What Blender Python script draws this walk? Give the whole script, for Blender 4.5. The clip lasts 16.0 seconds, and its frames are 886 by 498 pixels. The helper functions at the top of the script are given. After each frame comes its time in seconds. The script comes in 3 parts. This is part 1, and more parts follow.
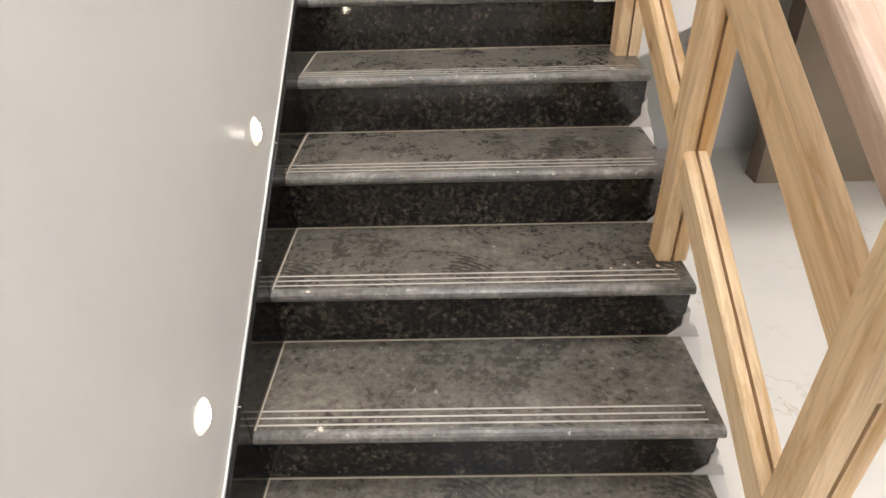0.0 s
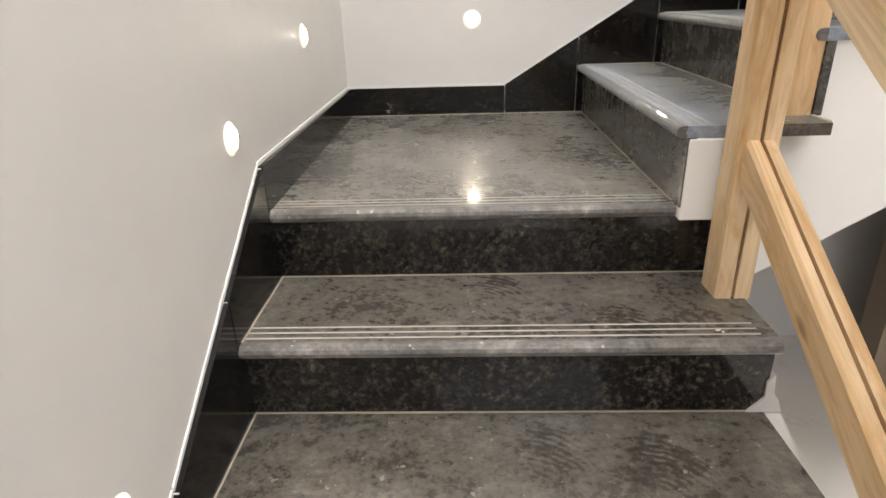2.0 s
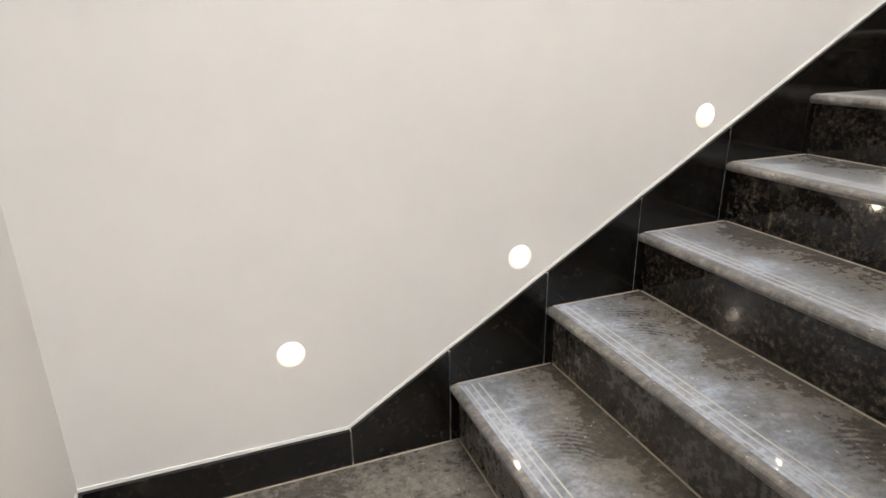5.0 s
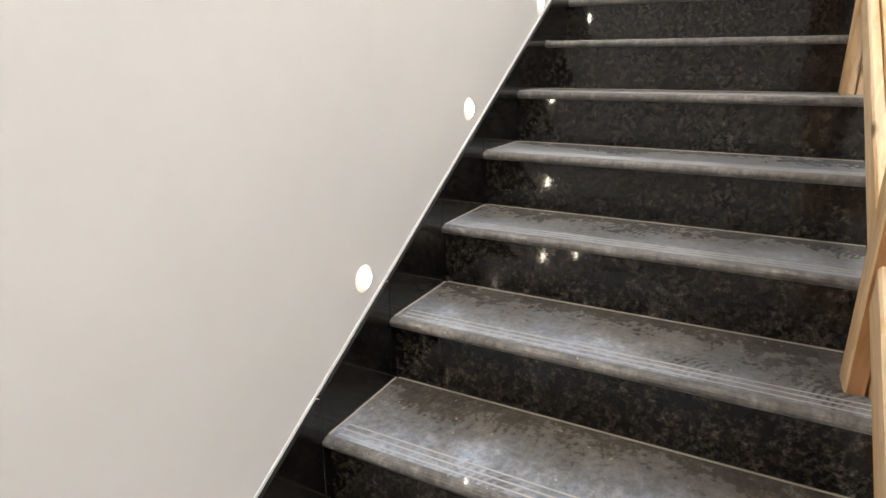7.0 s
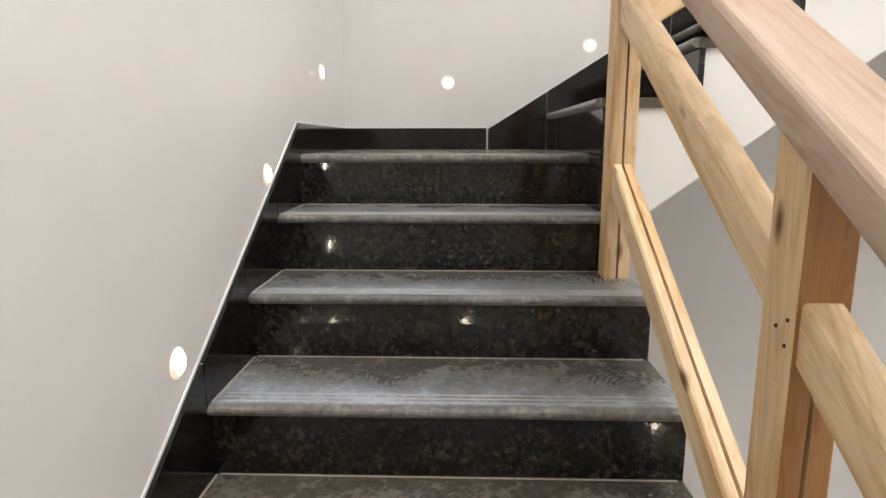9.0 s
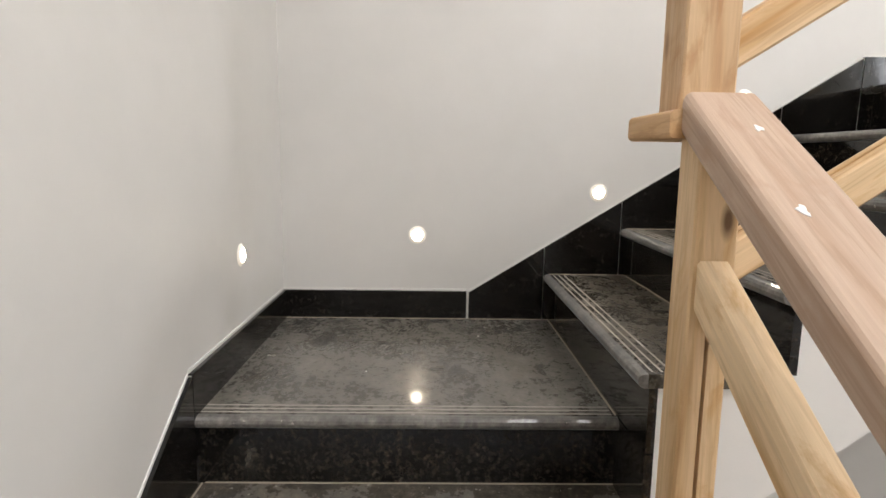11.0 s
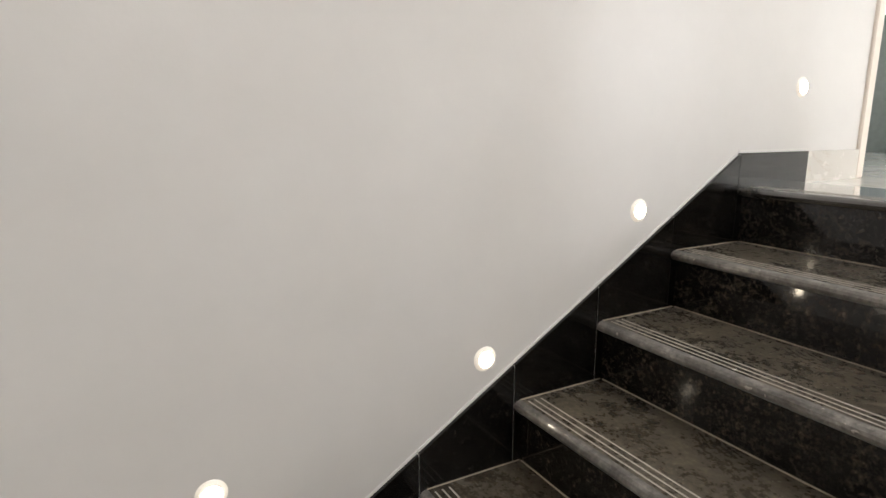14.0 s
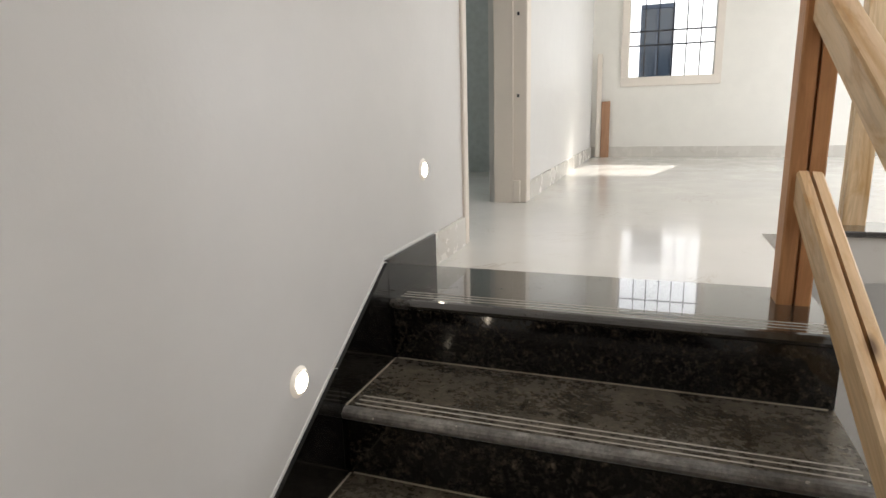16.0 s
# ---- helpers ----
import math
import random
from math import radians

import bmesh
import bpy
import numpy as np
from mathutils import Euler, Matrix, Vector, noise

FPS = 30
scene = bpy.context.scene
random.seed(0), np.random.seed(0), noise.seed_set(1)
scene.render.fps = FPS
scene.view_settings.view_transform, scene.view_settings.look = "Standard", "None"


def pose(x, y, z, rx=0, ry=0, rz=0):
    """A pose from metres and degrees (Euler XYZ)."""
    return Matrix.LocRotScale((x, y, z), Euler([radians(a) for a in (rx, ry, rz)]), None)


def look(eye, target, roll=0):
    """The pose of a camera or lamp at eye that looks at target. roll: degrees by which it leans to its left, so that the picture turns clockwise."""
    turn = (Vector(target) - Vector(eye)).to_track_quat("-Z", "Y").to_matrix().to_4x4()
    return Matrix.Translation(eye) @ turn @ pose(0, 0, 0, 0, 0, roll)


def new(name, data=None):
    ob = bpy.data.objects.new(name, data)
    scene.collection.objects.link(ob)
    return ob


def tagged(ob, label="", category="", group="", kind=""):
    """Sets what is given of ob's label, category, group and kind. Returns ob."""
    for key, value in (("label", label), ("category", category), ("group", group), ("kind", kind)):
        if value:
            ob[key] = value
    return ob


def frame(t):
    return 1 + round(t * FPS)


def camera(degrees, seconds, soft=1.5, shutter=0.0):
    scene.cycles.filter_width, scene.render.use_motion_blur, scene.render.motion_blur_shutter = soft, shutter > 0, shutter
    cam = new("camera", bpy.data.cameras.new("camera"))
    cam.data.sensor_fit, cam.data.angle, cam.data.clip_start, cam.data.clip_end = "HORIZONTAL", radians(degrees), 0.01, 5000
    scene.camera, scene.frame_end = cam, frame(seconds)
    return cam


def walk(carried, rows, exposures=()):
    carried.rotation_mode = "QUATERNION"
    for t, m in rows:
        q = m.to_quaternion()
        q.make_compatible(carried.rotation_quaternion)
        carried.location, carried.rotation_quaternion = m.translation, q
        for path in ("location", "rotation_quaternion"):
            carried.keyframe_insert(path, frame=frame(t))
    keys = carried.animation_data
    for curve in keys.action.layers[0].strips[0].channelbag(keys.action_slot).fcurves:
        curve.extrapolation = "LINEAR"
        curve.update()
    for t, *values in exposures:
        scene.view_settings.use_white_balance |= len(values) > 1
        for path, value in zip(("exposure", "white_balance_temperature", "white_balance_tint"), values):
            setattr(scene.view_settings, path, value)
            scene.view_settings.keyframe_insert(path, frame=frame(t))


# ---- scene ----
cam = camera(73.80, 16.0)
PATH = [
    (0.0, pose(0.452, -1.978, 0.337, 57.03, 1.41, 0.18)),
    (0.5, pose(0.445, -1.835, 0.354, 58.59, 2.90, 0.18)),
    (1.0, pose(0.461, -1.612, 0.373, 60.98, 2.69, 0.87)),
    (1.5, pose(0.477, -1.422, 0.413, 63.72, 2.01, 1.61)),
    (2.0, pose(0.446, -1.225, 0.435, 66.61, 1.65, 1.61)),
    (2.5, pose(0.364, -1.014, 0.542, 69.41, 1.50, 0.97)),
    (3.0, pose(0.356, -0.880, 0.635, 71.65, 1.23, 0.45)),
    (3.2, pose(0.367, -0.802, 0.650, 72.72, 0.84, 0.19)),
    (5.3, pose(0.397, -0.072, 1.079, 70.68, 0.33, -27.33)),
    (5.5, pose(0.420, -0.018, 1.100, 71.07, 0.04, -31.93)),
    (6.0, pose(0.463, 0.120, 1.125, 71.42, 0.80, -42.76)),
    (6.5, pose(0.457, 0.241, 1.246, 72.05, 0.01, -53.06)),
    (7.0, pose(0.580, 0.366, 1.302, 72.92, -0.05, -62.72)),
    (7.5, pose(0.690, 0.425, 1.446, 73.74, 0.17, -71.68)),
    (8.0, pose(0.808, 0.544, 1.484, 76.67, 0.70, -80.17)),
    (8.5, pose(0.912, 0.589, 1.536, 78.35, 0.12, -85.90)),
    (9.0, pose(1.109, 0.558, 1.621, 79.59, 0.04, -88.32)),
    (9.2, pose(1.192, 0.570, 1.655, 80.88, -0.51, -89.41)),
    (11.3, pose(1.944, 0.565, 2.203, 81.65, -0.91, -91.42)),
    (11.5, pose(2.000, 0.595, 2.204, 82.46, -0.98, -91.59)),
    (12.0, pose(2.117, 0.676, 2.318, 84.69, -0.83, -91.39)),
    (12.5, pose(2.276, 0.687, 2.346, 85.24, -0.18, -92.77)),
    (13.0, pose(2.420, 0.675, 2.421, 84.69, -0.17, -97.45)),
    (13.5, pose(2.660, 0.713, 2.541, 81.46, 0.89, -107.57)),
    (14.0, pose(2.844, 0.728, 2.635, 78.35, 0.00, -118.86)),
    (14.5, pose(3.025, 0.651, 2.710, 77.02, 0.26, -129.50)),
    (15.0, pose(3.175, 0.584, 2.788, 74.99, -0.11, -140.26)),
    (15.5, pose(3.255, 0.537, 2.882, 76.76, 1.49, -150.34)),
    (16.0, pose(3.374, 0.377, 2.923, 77.17, 1.47, -160.37)),
]
walk(cam, PATH, exposures=[(0.0, 2.84), (3.2, 2.7), (5.5, 2.62), (8.5, 2.28), (11.5, 1.8), (13.0, 1.74), (14.5, 1.5), (16.0, 1.0)])

# ---------------------------------------------------------------- light
world = bpy.data.worlds.new("sky")
scene.world = world
world.use_nodes = True
wn = world.node_tree
sky = wn.nodes.new("ShaderNodeTexSky")
sky.sky_type = "NISHITA"
sky.sun_disc = False
sky.sun_elevation = radians(38.5)
sky.sun_rotation = radians(195)
wn.links.new(sky.outputs[0], wn.nodes["Background"].inputs[0])
wn.nodes["Background"].inputs[1].default_value = 0.1


def lamp(name, kind, energy, colour, m, **more):
    data = bpy.data.lights.new(name, kind)
    data.energy, data.color = energy, colour
    if "size" in more:
        data.shape, data.size, data.size_y = "RECTANGLE", more["size"], more["size_y"]
    if "angle" in more:
        data.angle = more["angle"]
    ob = new(name, data)
    ob.matrix_world = m
    return ob


lamp("sun", "SUN", 5.0, (1.0, 0.95, 0.88), look((0, 0, 0), (0.25, 1.0, -0.826)), angle=radians(0.5))
# unseen area lamps under the ceilings, added to light the stairwell and lower hall
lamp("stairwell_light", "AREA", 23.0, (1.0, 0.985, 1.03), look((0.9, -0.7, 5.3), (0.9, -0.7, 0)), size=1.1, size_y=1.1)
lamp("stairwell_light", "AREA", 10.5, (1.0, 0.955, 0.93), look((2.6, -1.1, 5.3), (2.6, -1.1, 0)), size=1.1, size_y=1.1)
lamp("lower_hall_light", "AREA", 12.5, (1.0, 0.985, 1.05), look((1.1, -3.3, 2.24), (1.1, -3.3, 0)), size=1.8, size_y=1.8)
# lamp added in an unseen west opening to brighten the upper hall
lamp("window_light", "AREA", 35, (0.95, 0.965, 1.0), look((-0.1, -4.7, 3.5), (3.0, -4.7, 3.0)), size=1.15, size_y=1.0)

# lamp added out of view to brighten the side room through the doorway
lamp("side_room_daylight", "AREA", 7.2, (0.93, 0.98, 1.0), look((5.53, -4.42, 4.0), (5.53, 0, 3.4)), size=1.15, size_y=1.05)

# ---------------------------------------------------------------- materials
def mat(name):
    m = bpy.data.materials.new(name)
    m.use_nodes = True
    nt = m.node_tree
    return m, nt, nt.nodes["Principled BSDF"]


def node(nt, kind, **values):
    n = nt.nodes.new(kind)
    for key, value in values.items():
        if key in n.inputs:
            n.inputs[key].default_value = value
    return n


def coords(nt, scale=(1, 1, 1), shift=False, kind="Object", turn=0.0):
    tc = nt.nodes.new("ShaderNodeTexCoord")
    mp = nt.nodes.new("ShaderNodeMapping")
    mp.inputs["Scale"].default_value = scale
    mp.inputs["Rotation"].default_value = (0, 0, turn)
    nt.links.new(tc.outputs[kind], mp.inputs["Vector"])
    if shift:
        oi = nt.nodes.new("ShaderNodeObjectInfo")
        mul = nt.nodes.new("ShaderNodeMath")
        mul.operation = "MULTIPLY"
        mul.inputs[1].default_value = 37.0
        nt.links.new(oi.outputs["Random"], mul.inputs[0])
        nt.links.new(mul.outputs[0], mp.inputs["Location"])
    return mp.outputs["Vector"]


def noise_tex(nt, vec, scale, detail=4.0, rough=0.55, distortion=0.0):
    n = node(nt, "ShaderNodeTexNoise", Scale=scale, Detail=detail, Roughness=rough, Distortion=distortion)
    nt.links.new(vec, n.inputs["Vector"])
    return n.outputs["Fac"]


def ramp(nt, fac, stops):
    r = nt.nodes.new("ShaderNodeValToRGB")
    e = r.color_ramp.elements
    while len(e) < len(stops):
        e.new(0.5)
    for i, (pos, c) in enumerate(stops):
        e[i].position = pos
        e[i].color = (*c, 1) if len(c) == 3 else c
    nt.links.new(fac, r.inputs["Fac"])
    return r.outputs["Color"]


def grey(v):
    return (v, v, v)


def mixed(nt, fac, a, b, mode="MIX"):
    n = nt.nodes.new("ShaderNodeMix")
    n.data_type = "RGBA"
    n.blend_type = mode
    for value, sock in ((fac, n.inputs[0]), (a, n.inputs[6]), (b, n.inputs[7])):
        if isinstance(value, bpy.types.NodeSocket):
            nt.links.new(value, sock)
        elif isinstance(value, tuple):
            sock.default_value = (*value, 1)
        else:
            sock.default_value = value
    return n.outputs[2]


def bump(nt, b, height, strength, distance):
    n = node(nt, "ShaderNodeBump", Strength=strength, Distance=distance)
    nt.links.new(height, n.inputs["Height"])
    nt.links.new(n.outputs["Normal"], b.inputs["Normal"])


def plaster(name, colour, rough=0.38, stain=0.05):
    m, nt, b = mat(name)
    v = coords(nt)
    big = noise_tex(nt, v, 0.9, 3.0)
    fine = noise_tex(nt, v, 60.0, 4.0)
    roller = noise_tex(nt, v, 9.0, 4.0, 0.6)
    dark = tuple(c * (1 - stain) for c in colour)
    lite = tuple(min(1.0, c * (1 + stain * 0.5)) for c in colour)
    c1 = ramp(nt, big, [(0.3, dark), (0.7, lite)])
    c2 = ramp(nt, roller, [(0.35, grey(0.975)), (0.65, grey(1.0))])
    nt.links.new(mixed(nt, 1.0, c1, c2, "MULTIPLY"), b.inputs["Base Color"])
    nt.links.new(ramp(nt, big, [(0.3, grey(rough - 0.06)), (0.7, grey(rough + 0.08))]), b.inputs["Roughness"])
    b.inputs["Specular IOR Level"].default_value = 0.34
    add = nt.nodes.new("ShaderNodeMath")
    nt.links.new(fine, add.inputs[0])
    nt.links.new(roller, add.inputs[1])
    bump(nt, b, add.outputs[0], 0.035, 0.01)
    return m


def math_node(nt, op, a, b=None, c=None, clamp=False):
    n = nt.nodes.new("ShaderNodeMath")
    n.operation = op
    n.use_clamp = clamp
    for value, sock in zip((a, b, c), n.inputs):
        if isinstance(value, bpy.types.NodeSocket):
            nt.links.new(value, sock)
        elif value is not None:
            sock.default_value = value
    return n.outputs[0]


def vector_node(nt, op, a, b=None):
    n = nt.nodes.new("ShaderNodeVectorMath")
    n.operation = op
    for value, sock in zip((a, b), n.inputs):
        if isinstance(value, bpy.types.NodeSocket):
            nt.links.new(value, sock)
        elif value is not None:
            sock.default_value = value
    return n.outputs["Value"] if op == "LENGTH" else n.outputs["Vector"]


def boot_prints(nt, v, d, strength):
    """Dust d broken by scattered round boot marks with curved ridges."""
    vor = node(nt, "ShaderNodeTexVoronoi", Scale=4.2, Randomness=0.8)
    vor.voronoi_dimensions = "2D"
    nt.links.new(v, vor.inputs["Vector"])
    local = vector_node(nt, "MULTIPLY", vector_node(nt, "SUBTRACT", v, vor.outputs["Position"]), (1, 1, 0))
    reach = vector_node(nt, "LENGTH", local)
    ragged = noise_tex(nt, v, 16.0, 5.0, 0.65)
    rim = math_node(nt, "MULTIPLY_ADD", ragged, 0.06, reach)
    inside = ramp(nt, rim, [(0.055, grey(1.0)), (0.135, grey(0.0))])
    sep = nt.nodes.new("ShaderNodeSeparateColor")
    nt.links.new(vor.outputs["Color"], sep.inputs[0])
    chosen = ramp(nt, sep.outputs[0], [(0.52, grey(0.0)), (0.58, grey(1.0))])
    arc = vector_node(nt, "LENGTH", vector_node(nt, "ADD", local, (0.06, 0.11, 0.0)))
    phase = math_node(nt, "MULTIPLY_ADD", ragged, 12.0, math_node(nt, "MULTIPLY", arc, 430.0))
    ridges = ramp(nt, math_node(nt, "MULTIPLY_ADD", math_node(nt, "SINE", phase), 0.5, 0.5), [(0.2, grey(0.35)), (0.8, grey(1.3))])
    foot_mark = noise_tex(nt, v, 22.0, 6.0, 0.7)
    worn = mixed(nt, 1.0, d, mixed(nt, 1.0, mixed(nt, 1.0, ridges, ramp(nt, foot_mark, [(0.35, grey(0.3)), (0.65, grey(1.1))]), "MULTIPLY"), grey(0.85), "MULTIPLY"), "MULTIPLY")
    where = mixed(nt, 1.0, mixed(nt, 1.0, inside, chosen, "MULTIPLY"), grey(strength), "MULTIPLY")
    return mixed(nt, where, d, worn)


def granite(name, dust, rough_low, rough_high, fleck_gain=1.0, prints=0.0, dust_colour=(0.30, 0.275, 0.235), coat=0.35, spec=0.36, soft=0.06, sheen=0.0, coat_rough=0.04, front=False, even=0.0):
    """Black granite with brown-grey flecks; dust: how much pale site dust lies on it; prints: how strongly boots have
    marked the dust; front: daylight painted into the dust near the nosing.
    """
    m, nt, b = mat(name)
    v = coords(nt, shift=True)
    fleck = noise_tex(nt, v, 70.0, 6.0, 0.72)
    cloud = noise_tex(nt, v, 15.0, 5.0, 0.68, 0.4)
    g = fleck_gain
    base = ramp(nt, fleck, [(0.40, (0.0026, 0.0026, 0.0028)), (0.50, (0.011 * g, 0.010 * g, 0.0085 * g)), (0.60, (0.044 * g, 0.035 * g, 0.026 * g)), (0.74, (0.14 * g, 0.113 * g, 0.086 * g))])
    blot = ramp(nt, cloud, [(0.34, grey(0.22)), (0.54, grey(0.65)), (0.74, grey(1.5))])
    base = mixed(nt, 1.0, base, blot, "MULTIPLY")
    wide = noise_tex(nt, v, 2.6, 5.0, 0.62, 0.6)
    foot = noise_tex(nt, v, 8.0, 4.0, 0.6, 0.9)
    smear = noise_tex(nt, coords(nt, (1.0, 2.4, 1.0), shift=True, turn=0.5), 6.5, 4.0, 0.6, 2.2)
    a = ramp(nt, wide, [(0.30, grey(0.55)), (0.70, grey(1.2))])
    f = ramp(nt, foot, [(0.2, grey(soft)), (0.5, grey(0.5 * soft + 0.5)), (0.8, grey(1.3))])
    s = ramp(nt, smear, [(0.22, grey(0.5)), (0.52, grey(0.9)), (0.8, grey(1.4))])
    grain = ramp(nt, noise_tex(nt, v, 55.0, 6.0, 0.72), [(0.32, grey(0.45)), (0.66, grey(1.3))])
    d = mixed(nt, 1.0, mixed(nt, 1.0, a, f, "MULTIPLY"), mixed(nt, 1.0, s, grain, "MULTIPLY"), "MULTIPLY")
    d = mixed(nt, even, mixed(nt, 1.0, d, grey(1.45), "MULTIPLY"), mixed(nt, 1.0, mixed(nt, 1.0, a, grain, "MULTIPLY"), grey(0.68), "MULTIPLY"))
    earth = dust_colour
    if front:                                # dust and painted daylight, stronger towards the nosing
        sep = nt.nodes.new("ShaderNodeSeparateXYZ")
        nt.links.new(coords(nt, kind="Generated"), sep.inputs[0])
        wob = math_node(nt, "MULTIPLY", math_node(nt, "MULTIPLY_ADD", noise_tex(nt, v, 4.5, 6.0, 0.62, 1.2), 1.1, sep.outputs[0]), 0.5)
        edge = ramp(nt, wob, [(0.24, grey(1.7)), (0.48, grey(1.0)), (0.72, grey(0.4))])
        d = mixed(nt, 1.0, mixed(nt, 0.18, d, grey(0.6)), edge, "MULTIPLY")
        # daylight's bluish tone in front, brown dust behind
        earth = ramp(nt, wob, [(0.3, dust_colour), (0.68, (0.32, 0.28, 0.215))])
    if prints:
        d = boot_prints(nt, v, d, prints)
    bw = nt.nodes.new("ShaderNodeRGBToBW")
    nt.links.new(d, bw.inputs[0])
    amount = math_node(nt, "MULTIPLY_ADD", bw.outputs[0], dust, dust * 0.05, True)
    specks = ramp(nt, noise_tex(nt, v, 60.0, 2.0, 0.5), [(0.71, grey(0.0)), (0.735, grey(1.0))])
    mott = ramp(nt, noise_tex(nt, v, 26.0, 8.0, 0.74), [(0.28, (0.66, 0.63, 0.58)), (0.50, (0.94, 0.93, 0.91)), (0.72, (1.25, 1.25, 1.25))])
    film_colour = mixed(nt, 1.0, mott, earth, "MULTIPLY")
    col = mixed(nt, amount, base, film_colour)
    sp = math_node(nt, "MULTIPLY", specks, min(0.8, dust * 1.3))
    nt.links.new(mixed(nt, sp, col, (0.42, 0.39, 0.34)), b.inputs["Base Color"])
    nt.links.new(math_node(nt, "MULTIPLY_ADD", bw.outputs[0], rough_high - rough_low, rough_low), b.inputs["Roughness"])
    b.inputs["Specular IOR Level"].default_value = spec
    b.inputs["Coat Weight"].default_value = coat
    b.inputs["Coat Roughness"].default_value = coat_rough
    b.inputs["Sheen Weight"].default_value = sheen
    b.inputs["Sheen Roughness"].default_value = 0.35
    b.inputs["Sheen Tint"].default_value = (0.80, 0.90, 1.0, 1)
    bump(nt, b, fleck, 0.012, 0.003)
    return m


def timber(name, light, dark, knot, upright=False, heart=0.5):
    """Sawn timber along x (or z): pale sapwood, ochre heartwood bands (heart: how much), drawn-out grain and knots."""
    m, nt, b = mat(name)
    turn = (lambda a, c: (c, c, a)) if upright else (lambda a, c: (a, c, c))
    wave_v = coords(nt, turn(1.1, 11.0), shift=True)
    figure = noise_tex(nt, wave_v, 1.0, 4.0, 0.55, 2.2)
    rings = math_node(nt, "MULTIPLY_ADD", math_node(nt, "SINE", math_node(nt, "MULTIPLY", figure, 30.0)), 0.5, 0.5)
    bands = noise_tex(nt, coords(nt, turn(0.9, 13.0), shift=True), 1.3, 3.0, 0.5, 0.6)
    fine = noise_tex(nt, coords(nt, turn(5.0, 150.0), shift=True), 1.6, 4.0, 0.6)
    stain = noise_tex(nt, coords(nt, turn(3.0, 8.0), shift=True), 2.0, 6.0, 0.65, 0.8)
    mid = tuple(0.5 * x + 0.5 * y for x, y in zip(light, dark))
    col = ramp(nt, bands, [(0.40 - 0.1 * (1 - heart), light), (0.52, tuple(0.75 * x + 0.25 * y for x, y in zip(light, mid))), (0.60 + 0.15 * (1 - heart), mid), (0.74 + 0.15 * (1 - heart), dark)])
    col = mixed(nt, 0.32, col, mixed(nt, 1.0, col, ramp(nt, rings, [(0.0, (0.62, 0.52, 0.42)), (0.35, (0.95, 0.93, 0.9)), (1.0, grey(1.06))]), "MULTIPLY"))
    col = mixed(nt, 0.5, col, ramp(nt, fine, [(0.3, grey(0.74)), (0.7, grey(1.0))]), "MULTIPLY")
    col = mixed(nt, ramp(nt, stain, [(0.54, grey(0.0)), (0.74, grey(0.75))]), col, dark)
    vor = node(nt, "ShaderNodeTexVoronoi", Scale=1.0)
    nt.links.new(coords(nt, turn(3.4, 9.0), shift=True), vor.inputs["Vector"])
    knots = ramp(nt, vor.outputs["Distance"], [(0.045, grey(1.0)), (0.13, grey(0.0))])
    oi = nt.nodes.new("ShaderNodeObjectInfo")
    tone = ramp(nt, oi.outputs["Random"], [(0.0, (0.92, 0.87, 0.81)), (0.4, (0.98, 0.96, 0.94)), (1.0, (1.05, 1.06, 1.07))])
    col = mixed(nt, 1.0, col, tone, "MULTIPLY")
    nt.links.new(mixed(nt, knots, col, knot), b.inputs["Base Color"])
    nt.links.new(ramp(nt, bands, [(0.35, grey(0.46)), (0.7, grey(0.62))]), b.inputs["Roughness"])
    b.inputs["Specular IOR Level"].default_value = 0.35
    bump(nt, b, fine, 0.15, 0.004)
    return m


def marble(name, base, vein, rough):
    m, nt, b = mat(name)
    v = coords(nt)
    cloud = noise_tex(nt, v, 1.4, 5.0, 0.6)
    warp = noise_tex(nt, v, 2.2, 6.0, 0.65, 2.2)
    veins = ramp(nt, warp, [(0.485, grey(0.0)), (0.5, grey(1.0)), (0.515, grey(0.0))])
    gate = ramp(nt, noise_tex(nt, v, 3.0, 2.0), [(0.52, grey(0.0)), (0.66, grey(0.8))])
    f = mixed(nt, 1.0, veins, gate, "MULTIPLY")
    c = ramp(nt, cloud, [(0.3, tuple(x * 0.9 for x in base)), (0.7, base)])
    nt.links.new(mixed(nt, f, c, vein), b.inputs["Base Color"])
    dust = noise_tex(nt, v, 5.0, 6.0, 0.7)
    nt.links.new(ramp(nt, dust, [(0.35, grey(rough)), (0.7, grey(rough + 0.14))]), b.inputs["Roughness"])
    return m


def simple(name, colour, rough=0.5, metal=0.0, glow=0.0):
    m, nt, b = mat(name)
    v = coords(nt)
    n = noise_tex(nt, v, 25.0, 4.0)
    nt.links.new(ramp(nt, n, [(0.3, tuple(c * 0.85 for c in colour)), (0.7, colour)]), b.inputs["Base Color"])
    b.inputs["Roughness"].default_value = rough
    b.inputs["Metallic"].default_value = metal
    if glow:
        b.inputs["Emission Color"].default_value = (1.0, 0.86, 0.66, 1)
        b.inputs["Emission Strength"].default_value = glow
    return m


